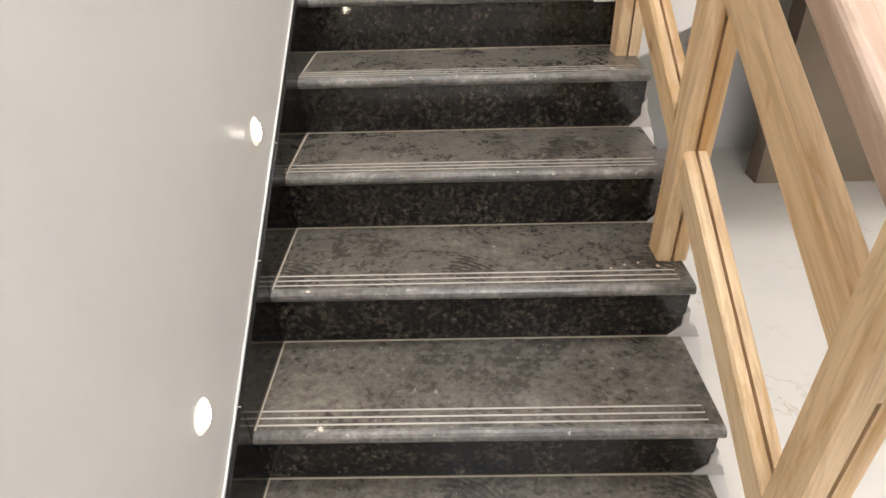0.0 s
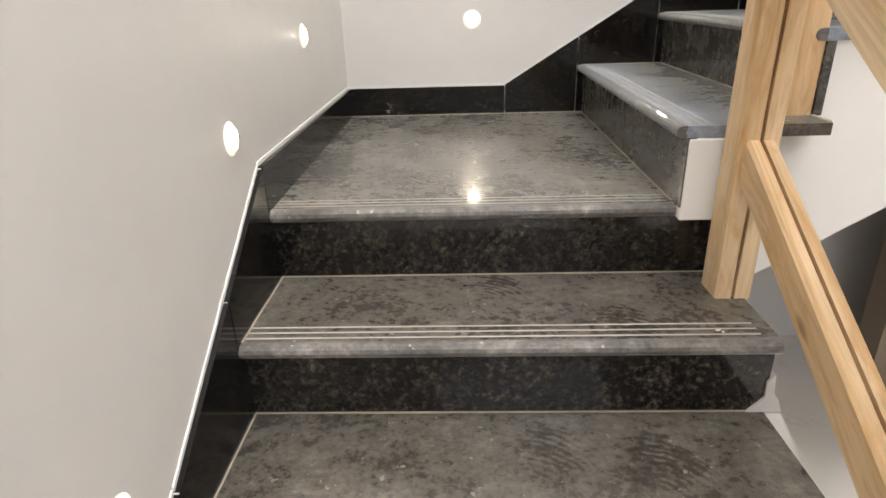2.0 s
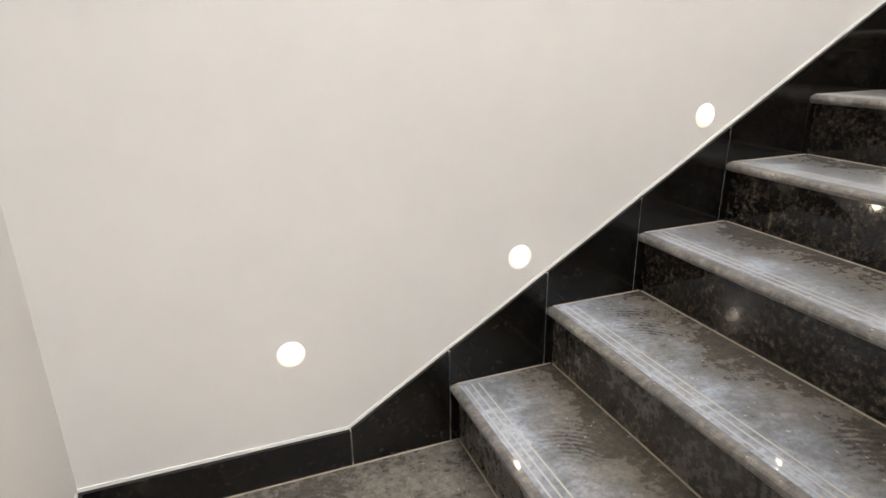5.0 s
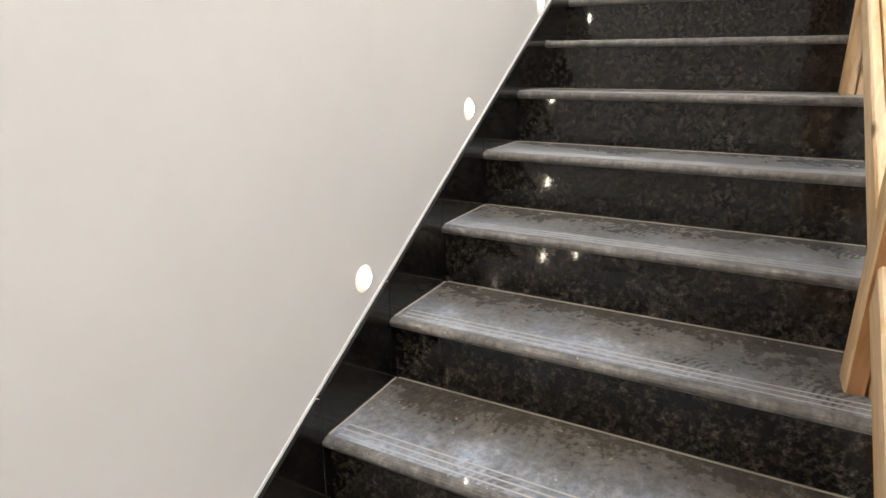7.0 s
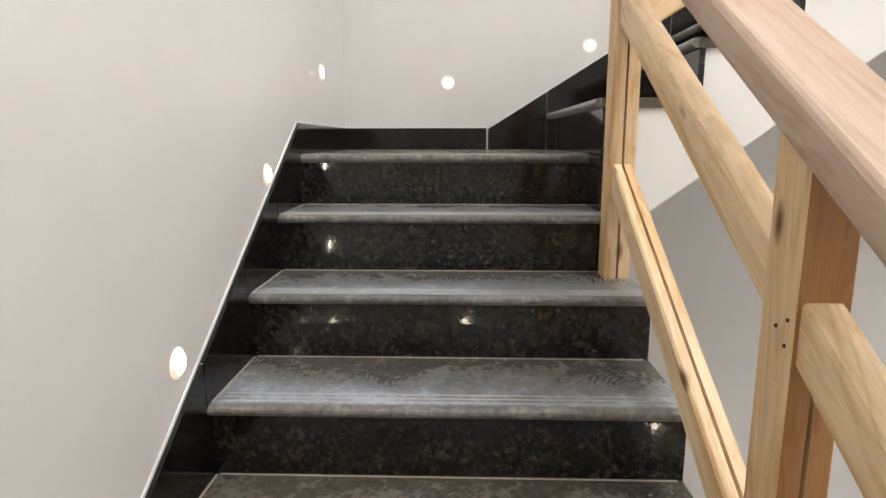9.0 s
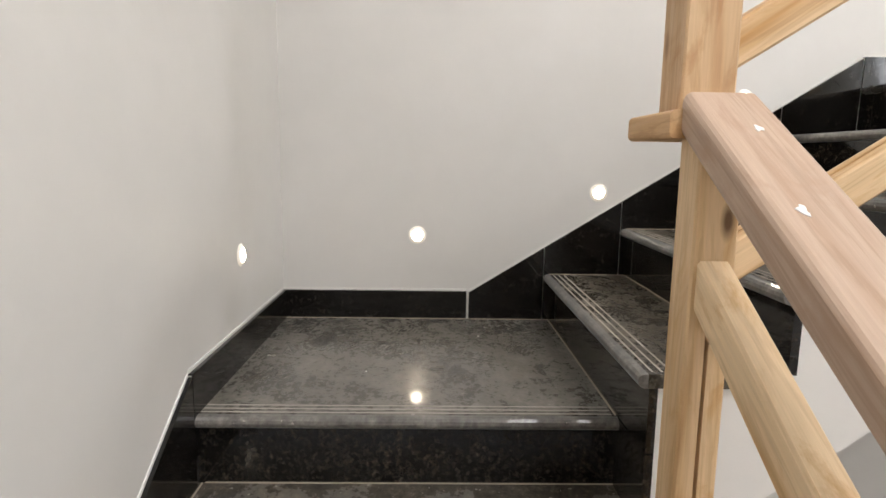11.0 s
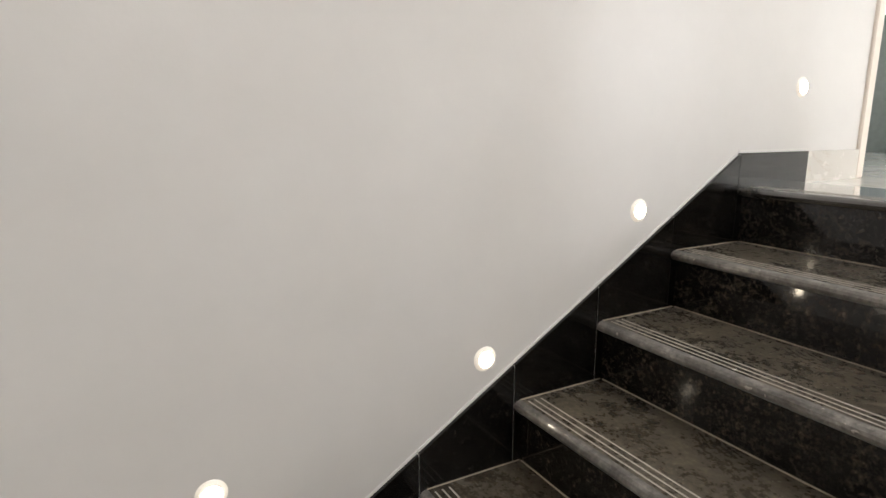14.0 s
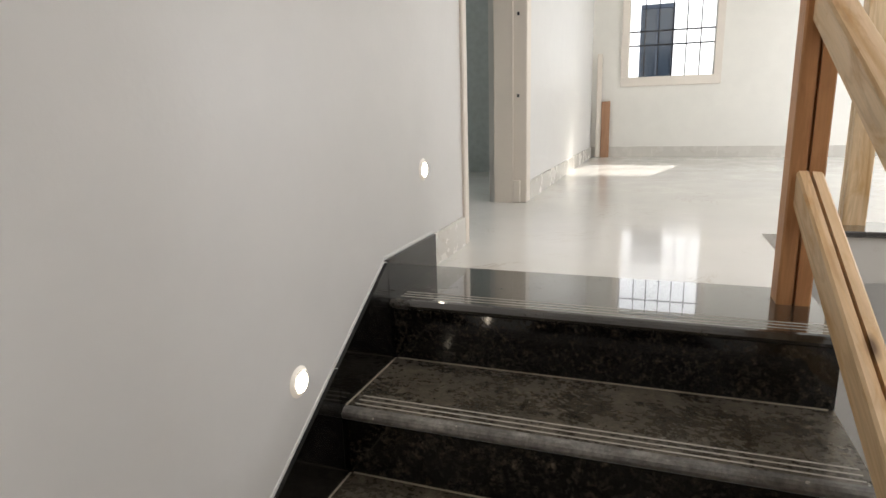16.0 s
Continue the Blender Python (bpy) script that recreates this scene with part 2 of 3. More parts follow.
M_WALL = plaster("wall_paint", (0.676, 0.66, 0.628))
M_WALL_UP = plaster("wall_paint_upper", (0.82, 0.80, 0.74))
M_CEIL = plaster("ceiling_paint", (0.85, 0.84, 0.81), 0.7)
M_STRING = plaster("stringer_paint", (0.82, 0.80, 0.76), 0.55)
M_CEMENT = plaster("bare_cement", (0.24, 0.19, 0.14), 0.85, 0.45)
M_TREAD = granite("granite_dusty", 0.38, 0.2, 0.36, 1.9, 0.7, (0.33, 0.30, 0.25), spec=0.3, soft=0.25, sheen=0.02, coat=0.28, coat_rough=0.04, even=0.25)
# bluish dust colour has the daylight reflected on these treads painted in
M_TREAD_PALE = granite("granite_dust_and_daylight", 0.72, 0.22, 0.38, 1.7, 0.6, (0.36, 0.415, 0.50), spec=0.36, coat=0.24, soft=0.25, sheen=0.3, coat_rough=0.05, front=True, even=0.3)
M_LANDING = granite("granite_landing", 0.52, 0.2, 0.34, 1.9, 0.5, (0.34, 0.32, 0.275), spec=0.34, coat=0.28, soft=0.3, sheen=0.06, coat_rough=0.03, even=0.3)
M_TREAD_UP = granite("granite_trodden", 0.3, 0.2, 0.34, 1.9, 0.5, (0.31, 0.265, 0.19), spec=0.3, soft=0.25, sheen=0.03, coat=0.28, coat_rough=0.05, even=0.25)
M_RISER = granite("granite_polished", 0.03, 0.045, 0.12, 1.7, coat=0.22, spec=0.36, coat_rough=0.02)
M_RISER_DARK = granite("granite_polished_dark", 0.025, 0.045, 0.12, 1.1, coat=0.22, spec=0.36, coat_rough=0.02)
M_RISER_DUSTY = granite("granite_riser_dusty", 0.24, 0.1, 0.35, 1.5, 0.0, (0.30, 0.285, 0.255), coat=0.25, spec=0.4, soft=0.4, even=0.3)
M_SKIRT = granite("granite_skirting", 0.015, 0.06, 0.14, 0.35, coat=0.1, spec=0.34, coat_rough=0.02)
M_TOP = granite("granite_clean", 0.12, 0.10, 0.24, 0.5, coat=1.0, spec=0.9, coat_rough=0.02)
M_NOSE = granite("granite_honed_edge", 0.62, 0.3, 0.55, 1.0, 0.0, (0.34, 0.325, 0.30), soft=0.2, sheen=0.3, even=0.2)
M_JOINT = simple("joint_filler", (0.40, 0.35, 0.27), 0.85)
M_GROOVE = simple("groove_dust", (0.46, 0.43, 0.38), 0.8)
M_GROUT = simple("pale_grout", (0.72, 0.70, 0.65), 0.85)
M_WOOD = timber("raw_teak", (0.80, 0.61, 0.385), (0.50, 0.265, 0.07), (0.14, 0.075, 0.03), heart=0.75)
M_RAIL = timber("planed_handrail", (0.54, 0.425, 0.345), (0.41, 0.28, 0.20), (0.27, 0.14, 0.07), heart=0.4)
M_RAIL_END = timber("ochre_rail_end", (0.70, 0.48, 0.27), (0.52, 0.28, 0.10), (0.24, 0.11, 0.04))
M_NEWEL = timber("newel_timber", (0.66, 0.47, 0.28), (0.42, 0.21, 0.08), (0.2, 0.09, 0.035), upright=True)
M_RED = timber("red_brown_timber", (0.30, 0.15, 0.075), (0.20, 0.09, 0.04), (0.1, 0.04, 0.02))
M_MARBLE = marble("cream_marble", (0.64, 0.61, 0.55), (0.42, 0.33, 0.24), 0.09)
M_TILE = marble("polished_tile", (0.76, 0.74, 0.69), (0.55, 0.5, 0.42), 0.05)
M_TILESK = marble("tile_skirting", (0.66, 0.63, 0.57), (0.50, 0.43, 0.35), 0.2)
M_FRAME = plaster("primed_frame", (0.78, 0.72, 0.64), 0.5)
M_BEAD = plaster("plaster_bead", (0.76, 0.745, 0.715), 0.6)
M_DARKPOST = timber("brown_post", (0.56, 0.28, 0.12), (0.42, 0.19, 0.075), (0.15, 0.07, 0.03))
# darker timber for one post face: its stain plus the shade on it
M_STAIN_SHADE = timber("stained_shaded_post_side", (0.50, 0.27, 0.12), (0.30, 0.13, 0.04), (0.1, 0.04, 0.02))
M_FRAME_UP = plaster("primed_upright", (0.76, 0.69, 0.60), 0.5)
M_WOODUP = timber("red_offcut", (0.42, 0.24, 0.14), (0.30, 0.15, 0.08), (0.15, 0.07, 0.03), upright=True)
M_GLASSY = simple("dark_window", (0.03, 0.05, 0.08), 0.15)
M_NAVY = simple("navy_frame", (0.05, 0.07, 0.11), 0.5)
M_LAMP = simple("lamp_glow", (1, 0.95, 0.85), 0.4, 0.0, 14.0)
# faint emission in the rim stands in for the halo round the lens
M_RIM = simple("lamp_rim_halo", (0.80, 0.77, 0.72), 0.35, 0.0, 0.12)
M_IRON = simple("black_iron", (0.03, 0.03, 0.035), 0.5, 0.6)
M_BLUE = simple("room_paint_blue", (0.52, 0.56, 0.55), 0.6)
M_OUT = simple("bare_earth", (0.5, 0.46, 0.4), 0.9)
# emission stands in for the glare on the house wall outside
M_BRIGHT = simple("glowing_backdrop", (0.85, 0.84, 0.82), 0.8, 0.0, 0.7)
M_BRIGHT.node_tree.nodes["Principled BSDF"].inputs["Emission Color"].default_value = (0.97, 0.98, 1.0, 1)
M_CRUMB = plaster("plaster_crumb", (0.78, 0.76, 0.72), 0.9)
M_DAUB = plaster("plaster_daub", (0.58, 0.56, 0.53), 0.85, 0.25)
M_STONE = simple("mortar_lump", (0.42, 0.34, 0.26), 0.9)
M_SPILL = simple("white_paint_spill", (0.85, 0.85, 0.83), 0.4)
M_NAIL = simple("nail_head", (0.05, 0.035, 0.025), 0.6)


# ---------------------------------------------------------------- mesh helpers
def finish(name, bm, material, parent=None, label=""):
    bmesh.ops.recalc_face_normals(bm, faces=bm.faces[:])
    me = bpy.data.meshes.new(name)
    bm.to_mesh(me)
    bm.free()
    me.materials.append(material)
    ob = new(name, me)
    if parent:
        ob.parent = parent
    if label:
        ob["label"] = label
    return ob


def part(name, bm, material, parent, label=""):
    return finish(name, bm, material, parent, label)


def box_bm(a, b, bevel=0.0, seg=2):
    bm = bmesh.new()
    bmesh.ops.create_cube(bm, size=1)
    for v in bm.verts:
        v.co = Vector([a[i] + (v.co[i] + 0.5) * (b[i] - a[i]) for i in range(3)])
    if bevel:
        bmesh.ops.bevel(bm, geom=bm.edges[:], offset=bevel, segments=seg, affect="EDGES", profile=0.6)
    return bm


def prism_bm(poly, axis, lo, hi, bevel=0.0):
    """A polygon of pairs, pushed from lo to hi along axis; the pairs are the two other axes in order."""
    others = [i for i in range(3) if i != axis]
    bm = bmesh.new()
    rings = []
    for d in (lo, hi):
        ring = []
        for p in poly:
            co = [0, 0, 0]
            co[others[0]], co[others[1]], co[axis] = p[0], p[1], d
            ring.append(bm.verts.new(co))
        rings.append(ring)
    bm.faces.new(rings[0])
    bm.faces.new(rings[1])
    n = len(poly)
    for i in range(n):
        bm.faces.new((rings[0][i], rings[0][(i + 1) % n], rings[1][(i + 1) % n], rings[1][i]))
    if bevel:
        bmesh.ops.bevel(bm, geom=bm.edges[:], offset=bevel, segments=1, affect="EDGES")
    return bm


def structure(name, bm, material, label, category):
    return tagged(finish(name, bm, material), label, category, kind="structure")


def empty(name, label, category, group="", kind="", at=(0, 0, 0)):
    ob = new(name)
    ob.location = at
    ob.empty_display_size = 0.1
    return tagged(ob, label, category, group, kind)


# ---------------------------------------------------------------- plan
H1, H2, H3 = 0.1718, 0.175, 0.1752          # risers of the three flights
G1, G2, G3 = 0.2837, 0.2835, 0.2808         # goings
D1 = 1.1205                                  # north wall's face
W1 = 0.880                                   # first nosing of the middle flight
XE = 4.032                                   # east wall's face
ZL = 9 * H2                                  # upper landing
YC = 0.146                                   # first nosing of the last flight
ZT = ZL + 5 * H3                             # upper floor
NA = 6
ZF = -NA * H1                                # lower floor
ZC = ZT + 2.95                               # ceiling
NOSE = 0.025
XL = W1 + 8 * G2                             # nosing of the upper landing
YT = YC - 4 * G3                             # nosing of the upper floor
YS = -6.02                                   # far wall of the upper hall
ENDA, ENDB, ENDC = 1.032, D1 - 1.06, XE - 1.048
TH = 0.03
TH2 = 0.025

# ---------------------------------------------------------------- walls, floors, ceilings
ww = empty("wall_west", "smooth cream painted plaster wall of the stairwell", "wall", kind="structure")
# unseen opening, added to hold the upper hall's extra lamp
VY0, VY1, VZ0, VZ1 = -5.3, -4.1, ZT + 0.5, ZT + 1.6
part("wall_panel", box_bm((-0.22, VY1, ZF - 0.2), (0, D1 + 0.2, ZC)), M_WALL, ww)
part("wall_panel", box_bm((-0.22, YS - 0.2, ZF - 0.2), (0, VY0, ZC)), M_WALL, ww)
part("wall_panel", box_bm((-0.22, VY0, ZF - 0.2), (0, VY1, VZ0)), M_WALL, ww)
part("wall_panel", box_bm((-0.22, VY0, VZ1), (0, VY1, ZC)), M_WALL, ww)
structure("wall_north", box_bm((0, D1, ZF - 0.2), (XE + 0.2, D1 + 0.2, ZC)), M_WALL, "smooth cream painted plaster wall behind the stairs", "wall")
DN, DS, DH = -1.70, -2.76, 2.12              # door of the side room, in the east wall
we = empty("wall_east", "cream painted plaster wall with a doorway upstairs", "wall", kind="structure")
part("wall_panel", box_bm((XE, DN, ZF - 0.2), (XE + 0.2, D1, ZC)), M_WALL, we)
part("wall_panel", box_bm((XE, YS, ZF - 0.2), (XE + 0.2, DS, ZC)), M_WALL, we)
part("wall_panel", box_bm((XE, DS, ZT + DH), (XE + 0.2, DN, ZC)), M_WALL, we)
part("wall_panel", box_bm((XE, DS, ZF - 0.2), (XE + 0.2, DN, ZT - 0.01)), M_WALL, we)
# far wall with the window
WX0, WX1, WZ0, WZ1 = 2.905, 3.685, ZT + 0.785, ZT + 1.70
ws = empty("wall_south", "cream painted plaster wall with a barred window", "wall", kind="structure")
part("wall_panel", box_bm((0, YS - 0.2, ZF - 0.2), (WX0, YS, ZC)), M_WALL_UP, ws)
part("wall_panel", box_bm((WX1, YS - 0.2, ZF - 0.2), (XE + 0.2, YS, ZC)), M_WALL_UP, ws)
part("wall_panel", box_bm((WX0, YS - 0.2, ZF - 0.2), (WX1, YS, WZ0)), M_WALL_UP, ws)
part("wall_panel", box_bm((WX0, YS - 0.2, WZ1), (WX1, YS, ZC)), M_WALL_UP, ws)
structure("floor", box_bm((0, YS, ZF - 0.2), (XE, D1, ZF)), M_MARBLE, "cream veined marble floor of the lower hall", "floor")
structure("ceiling", box_bm((-0.22, YS - 0.2, ZC), (XE + 3.6, D1 + 0.2, ZC + 0.15)), M_CEIL, "plain white ceiling", "ceiling")
# upper floor slab round the well
WELL_X0, WELL_Y0 = 1.10, -2.10
SL = ZT - 0.17
structure("upper_floor", box_bm((ENDC, YS, SL), (XE, YT - 0.36, ZT)), M_TILE, "polished cream tiled floor of the upper hall", "floor")
structure("upper_floor_south", box_bm((0, YS, SL), (ENDC, WELL_Y0, ZT)), M_TILE, "polished cream tiled floor of the upper hall", "floor")


# ---------------------------------------------------------------- stairs
def round_nose(lo, hi, top, thick, n=6):
    """Section of a tread from its rounded front lo to its back hi."""
    r = thick / 2
    pts = [(hi, top), (hi, top - thick)]
    for i in range(n + 1):
        a = -math.pi / 2 - math.pi * i / n
        pts.append((lo + r + r * math.cos(a), top - r + r * math.sin(a)))
    return pts


GROOVES = (0.032, 0.052, 0.072)


def step(parent, axis, sign, nose, going, top, rise, lo, hi, tread_mat=None, riser=True, depth=None, grooves=True, joint=True, wall="", thick=TH, riser_mat=None):
    """One step: axis of travel 0 or 1, sign of travel, place of the nosing, span lo to hi across."""
    across = 1 - axis
    depth = depth or going + NOSE
    sec = [(nose + sign * p, z) for p, z in round_nose(0, 0.022, top, thick)]
    part("nosing", prism_bm(sec, across, lo, hi), M_TOP if tread_mat is M_TOP else M_NOSE, parent, "honed granite nosing")
    sec = [(nose + sign * p, z) for p, z in ((0.022, top), (depth, top), (depth, top - thick), (0.022, top - thick))]
    tread = part("tread", prism_bm(sec, across, lo, hi), tread_mat or M_TREAD, parent, "black granite tread with three pale grooves")
    if joint:
        a, b = [0, 0, 0], [0, 0, 0]
        j0, j1 = sorted((nose + sign * (depth - 0.004), nose + sign * (depth + 0.004)))
        a[axis], b[axis], a[across], b[across], a[2], b[2] = j0, j1, lo + 0.012, hi - 0.02, top - 0.002, top + 0.0022
        part("joint", box_bm(a, b), M_JOINT, tread, "tan line of joint filler and dust")
        at = lo + 0.0115 if wall == "lo" else hi - 0.0155
        j0, j1 = sorted((nose + sign * 0.02, nose + sign * (depth - 0.005)))
        a[axis], b[axis], a[across], b[across] = j0, j1, at, at + 0.004
        part("joint", box_bm(a, b), M_JOINT, tread)
    if riser:
        r0, r1 = sorted((nose + sign * NOSE, nose + sign * (NOSE + 0.018)))
        a, b = [0, 0, 0], [0, 0, 0]
        a[axis], b[axis], a[across], b[across], a[2], b[2] = r0, r1, lo, hi, top - rise, top - thick
        part("riser", box_bm(a, b), riser_mat or M_RISER, parent, "polished black granite riser")
    if grooves:
        for g in GROOVES:
            g0, g1 = sorted((nose + sign * g, nose + sign * (g + 0.0045)))
            a, b = [0, 0, 0], [0, 0, 0]
            a[axis], b[axis], a[across], b[across], a[2], b[2] = g0, g1, lo + 0.014, hi - 0.03, top - 0.004, top + 0.0006
            part("groove", box_bm(a, b), M_GROOVE, tread)


# lower flight, going north
s1 = empty("stairs_1", "lower flight of dusty black granite steps", "stairs", kind="structure")
for k in range(1, NA):
    step(s1, 1, 1, -k * G1, G1, -k * H1, H1, 0, ENDA, wall="lo")
step(s1, 1, 1, 0, G1, 0, H1, 0, W1 + NOSE + 0.004, depth=NOSE + 0.02, grooves=False, joint=False, riser=False)
part("riser", box_bm((0, NOSE, -H1), (ENDA - 0.025, NOSE + 0.018, -TH)), M_RISER, s1, "polished black granite riser")
part("side_filler", box_bm((W1 + NOSE + 0.002, -0.019, -TH + 0.001), (ENDA - 0.012, ENDB + 0.04, H2 - TH2 - 0.001), 0.003, 1), M_STRING, s1)
sec = []
for k in range(NA - 1, 0, -1):
    sec += [(-k * G1 + NOSE + 0.018, -(k + 1) * H1), (-k * G1 + NOSE + 0.018, -k * H1 - TH)]
sec += [(NOSE + 0.018, -H1 - TH), (NOSE + 0.018, -TH), (D1 - 0.001, -TH), (D1 - 0.001, -0.30), (0.30, -0.30), (-(NA - 3.2) * G1, ZF)]
part("stringer", prism_bm(sec, 0, 0.001, ENDA - 0.012), M_STRING, s1, "white painted plaster side of the flight")

# rough plaster left at the open back corner of each lower step
for k in range(1, NA):
    rng = random.Random(70 + k)
    top, back = -k * H1, -(k - 1) * G1 + NOSE
    w = 0.040 + rng.uniform(-0.008, 0.008)
    flat = [(ENDA + 0.0005, back), (ENDA + w, back), (ENDA + 0.8 * w, back - 0.05), (ENDA + 0.45 * w, back - 0.09), (ENDA + 0.0005, back - 0.15)]
    part("plaster_fillet", prism_bm(flat, 2, top - TH, top - 0.003), M_DAUB, s1, "rough grey plaster filling the step's corner")
    h = 0.085 + rng.uniform(-0.02, 0.02)
    daub = [(ENDA - 0.035, top), (ENDA + w, top), (ENDA + 0.7 * w, top + 0.03), (ENDA + 0.012, top + 0.5 * h), (ENDA + 0.008, top + h), (ENDA - 0.005, top + 0.8 * h), (ENDA - 0.004, top + 0.4 * h), (ENDA - 0.018, top + 0.018)]
    part("plaster_daub", prism_bm(daub, 1, back - 0.005, back + 0.012), M_DAUB, s1, "white daub of plaster")

# quarter landing
l1 = empty("landing_1", "dusty black granite quarter landing", "landing", kind="structure")
part("slab", box_bm((0, NOSE + 0.02, -TH), (W1 + NOSE + 0.03, D1, 0)), M_LANDING, l1)
part("joint", box_bm((0.012, D1 - 0.016, -0.002), (W1 + NOSE, D1 - 0.011, 0.0022)), M_JOINT, l1)
part("joint", box_bm((W1 + NOSE - 0.004, 0.03, -0.002), (W1 + NOSE + 0.001, D1 - 0.012, 0.0022)), M_JOINT, l1)
for g in GROOVES:
    part("groove", box_bm((0.014, g, -0.004), (W1 + NOSE - 0.01, g + 0.0045, 0.0006)), M_GROOVE, l1)

# middle flight, going east
s2 = empty("stairs_2", "middle flight of dusty black granite steps", "stairs", kind="structure")
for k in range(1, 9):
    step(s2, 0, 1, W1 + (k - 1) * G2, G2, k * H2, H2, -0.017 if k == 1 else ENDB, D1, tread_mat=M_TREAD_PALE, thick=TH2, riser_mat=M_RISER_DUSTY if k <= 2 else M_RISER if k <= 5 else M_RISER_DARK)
step(s2, 0, 1, XL, G2, ZL, H2, ENDB, D1, depth=NOSE + 0.02, grooves=False, joint=False, riser_mat=M_RISER_DARK)
sec = [(W1 + NOSE + 0.018, -0.001)]
for k in range(1, 10):
    sec += [(W1 + (k - 1) * G2 + NOSE + 0.018, (k - 1) * H2 - (TH2 if k > 1 else 0)), (W1 + (k - 1) * G2 + NOSE + 0.018, k * H2 - (TH2 if k < 9 else TH))]
sec = sec[1:]
sec += [(XE - 0.001, ZL - TH), (XE - 0.001, ZL - 0.27), (3.57, ZL - 0.27), (W1 + 0.105, -0.30), (W1 + NOSE + 0.018, -0.30)]
part("stringer", prism_bm(sec, 1, ENDB + 0.012, D1 - 0.001), M_STRING, s2, "white painted plaster side of the flight")

l2 = empty("landing_2", "dusty black granite quarter landing", "landing", kind="structure")
part("slab", box_bm((XL + NOSE + 0.02, YC - NOSE - 0.03, ZL - TH), (XE, D1, ZL)), M_LANDING, l2)
part("joint", box_bm((XE - 0.016, YC - NOSE, ZL - 0.002), (XE - 0.011, D1 - 0.012, ZL + 0.0022)), M_JOINT, l2)
part("joint", box_bm((XL + 0.03, YC - NOSE - 0.001, ZL - 0.002), (XE - 0.012, YC - NOSE + 0.004, ZL + 0.0022)), M_JOINT, l2)
for g in GROOVES:
    part("groove", box_bm((XL + g, YC - NOSE + 0.01, ZL - 0.004), (XL + g + 0.0045, D1 - 0.014, ZL + 0.0006)), M_GROOVE, l2)

# last flight, going south
s3 = empty("stairs_3", "upper flight of black granite steps", "stairs", kind="structure")
for k in range(1, 5):
    step(s3, 1, -1, YC - (k - 1) * G3, G3, ZL + k * H3, H3, ENDC, XE, tread_mat=M_TREAD_UP, riser_mat=M_RISER_DARK)
step(s3, 1, -1, YT, G3, ZT, H3, ENDC, XE, tread_mat=M_TOP, depth=0.36, joint=False, riser_mat=M_RISER_DARK)
sec = []
for k in range(1, 6):
    sec += [(YC - (k - 1) * G3 - NOSE - 0.018, ZL + (k - 1) * H3 - (TH if k > 1 else TH)), (YC - (k - 1) * G3 - NOSE - 0.018, ZL + k * H3 - TH)]
sec += [(YT - 0.359, ZT - TH), (YT - 0.359, ZT - 0.17), (YT - 0.28, ZT - 0.17), (YC - 0.06, ZL - 0.27), (YC - NOSE - 0.018, ZL - 0.27)]
part("stringer", prism_bm(sec, 0, ENDC + 0.012, XE - 0.001), M_STRING, s3, "white painted plaster side of the flight")

part("riser", box_bm((ENDC, YC - NOSE - 0.018, ZL - H2), (XL + NOSE, YC - NOSE, ZL + 0.004)), M_RISER, s3)

# skirting: sloped black granite tiles above the nosings
SK = 0.100
sk = empty("baseboard", "polished black granite skirting stepping up the stair walls", "skirting", kind="structure")
GAP = 0.0018


def skirt_tile(axis, plane, inward, pts, material=None):
    lo, hi = sorted((plane, plane + inward * 0.012))
    part("skirting_tile", prism_bm(pts, axis, lo, hi), material or M_SKIRT, sk)
    lo, hi = sorted((plane, plane + inward * 0.009))
    top = [(p, z - 0.004) for p, z in pts]
    mid = (min(p for p, _ in pts) + max(p for p, _ in pts)) / 2
    wide = [(p + (0.003 if p > mid else -0.003), z) for p, z in top]
    part("grout_backing", prism_bm(wide, axis, lo, hi), M_GROUT, sk)
    (p0, z0), (p1, z1) = pts[3], pts[2]
    lo, hi = sorted((plane, plane + inward * 0.003))
    part("plaster_bead", prism_bm([(p0, z0 + 0.0005), (p1, z1 + 0.0005), (p1, z1 + 0.009), (p0, z0 + 0.009)], axis, lo, hi), M_BEAD, sk, "raised white plaster edge over the skirting")


def slope_top(n0, z0, going, rise, p):
    return z0 + SK + (p - n0) / going * rise


for k in range(NA, -1, -1):                 # west wall
    y0, y1 = -k * G1 + GAP, -(k - 1) * G1 - GAP
    if k == 0:
        y0, y1 = GAP, D1 - 0.013
        skirt_tile(0, 0, 1, [(y0, -H1), (y1, -H1 * 0.2), (y1, 0.105), (y0, 0.105)])
    else:
        t0, t1 = slope_top(0, 0, G1, H1, y0), slope_top(0, 0, G1, H1, y1)
        skirt_tile(0, 0, 1, [(y0, max(t0 - 0.5, ZF)), (y1, max(t1 - 0.5, ZF)), (y1, t1), (y0, t0)])
XK = W1 - G2 + 0.012
skirt_tile(1, D1, -1, [(0.0, -0.02), (XK - GAP, -0.02), (XK - GAP, 0.105), (0.0, 0.105)])
for k in range(0, 9):                        # north wall
    x0, x1 = W1 + (k - 1) * G2 + GAP + (0.012 if k == 0 else 0), W1 + k * G2 - GAP
    t0, t1 = slope_top(W1, H2, G2, H2, x0), slope_top(W1, H2, G2, H2, x1)
    skirt_tile(1, D1, -1, [(x0, t0 - (0.12 if k == 0 else 0.36)), (x1, t1 - 0.36), (x1, t1), (x0, t0)])
skirt_tile(1, D1, -1, [(XL + GAP, ZL - 0.1), (XE - 0.013, ZL - 0.02), (XE - 0.013, ZL + 0.105), (XL + GAP, ZL + 0.105)])
YK = YC + G3 + 0.005
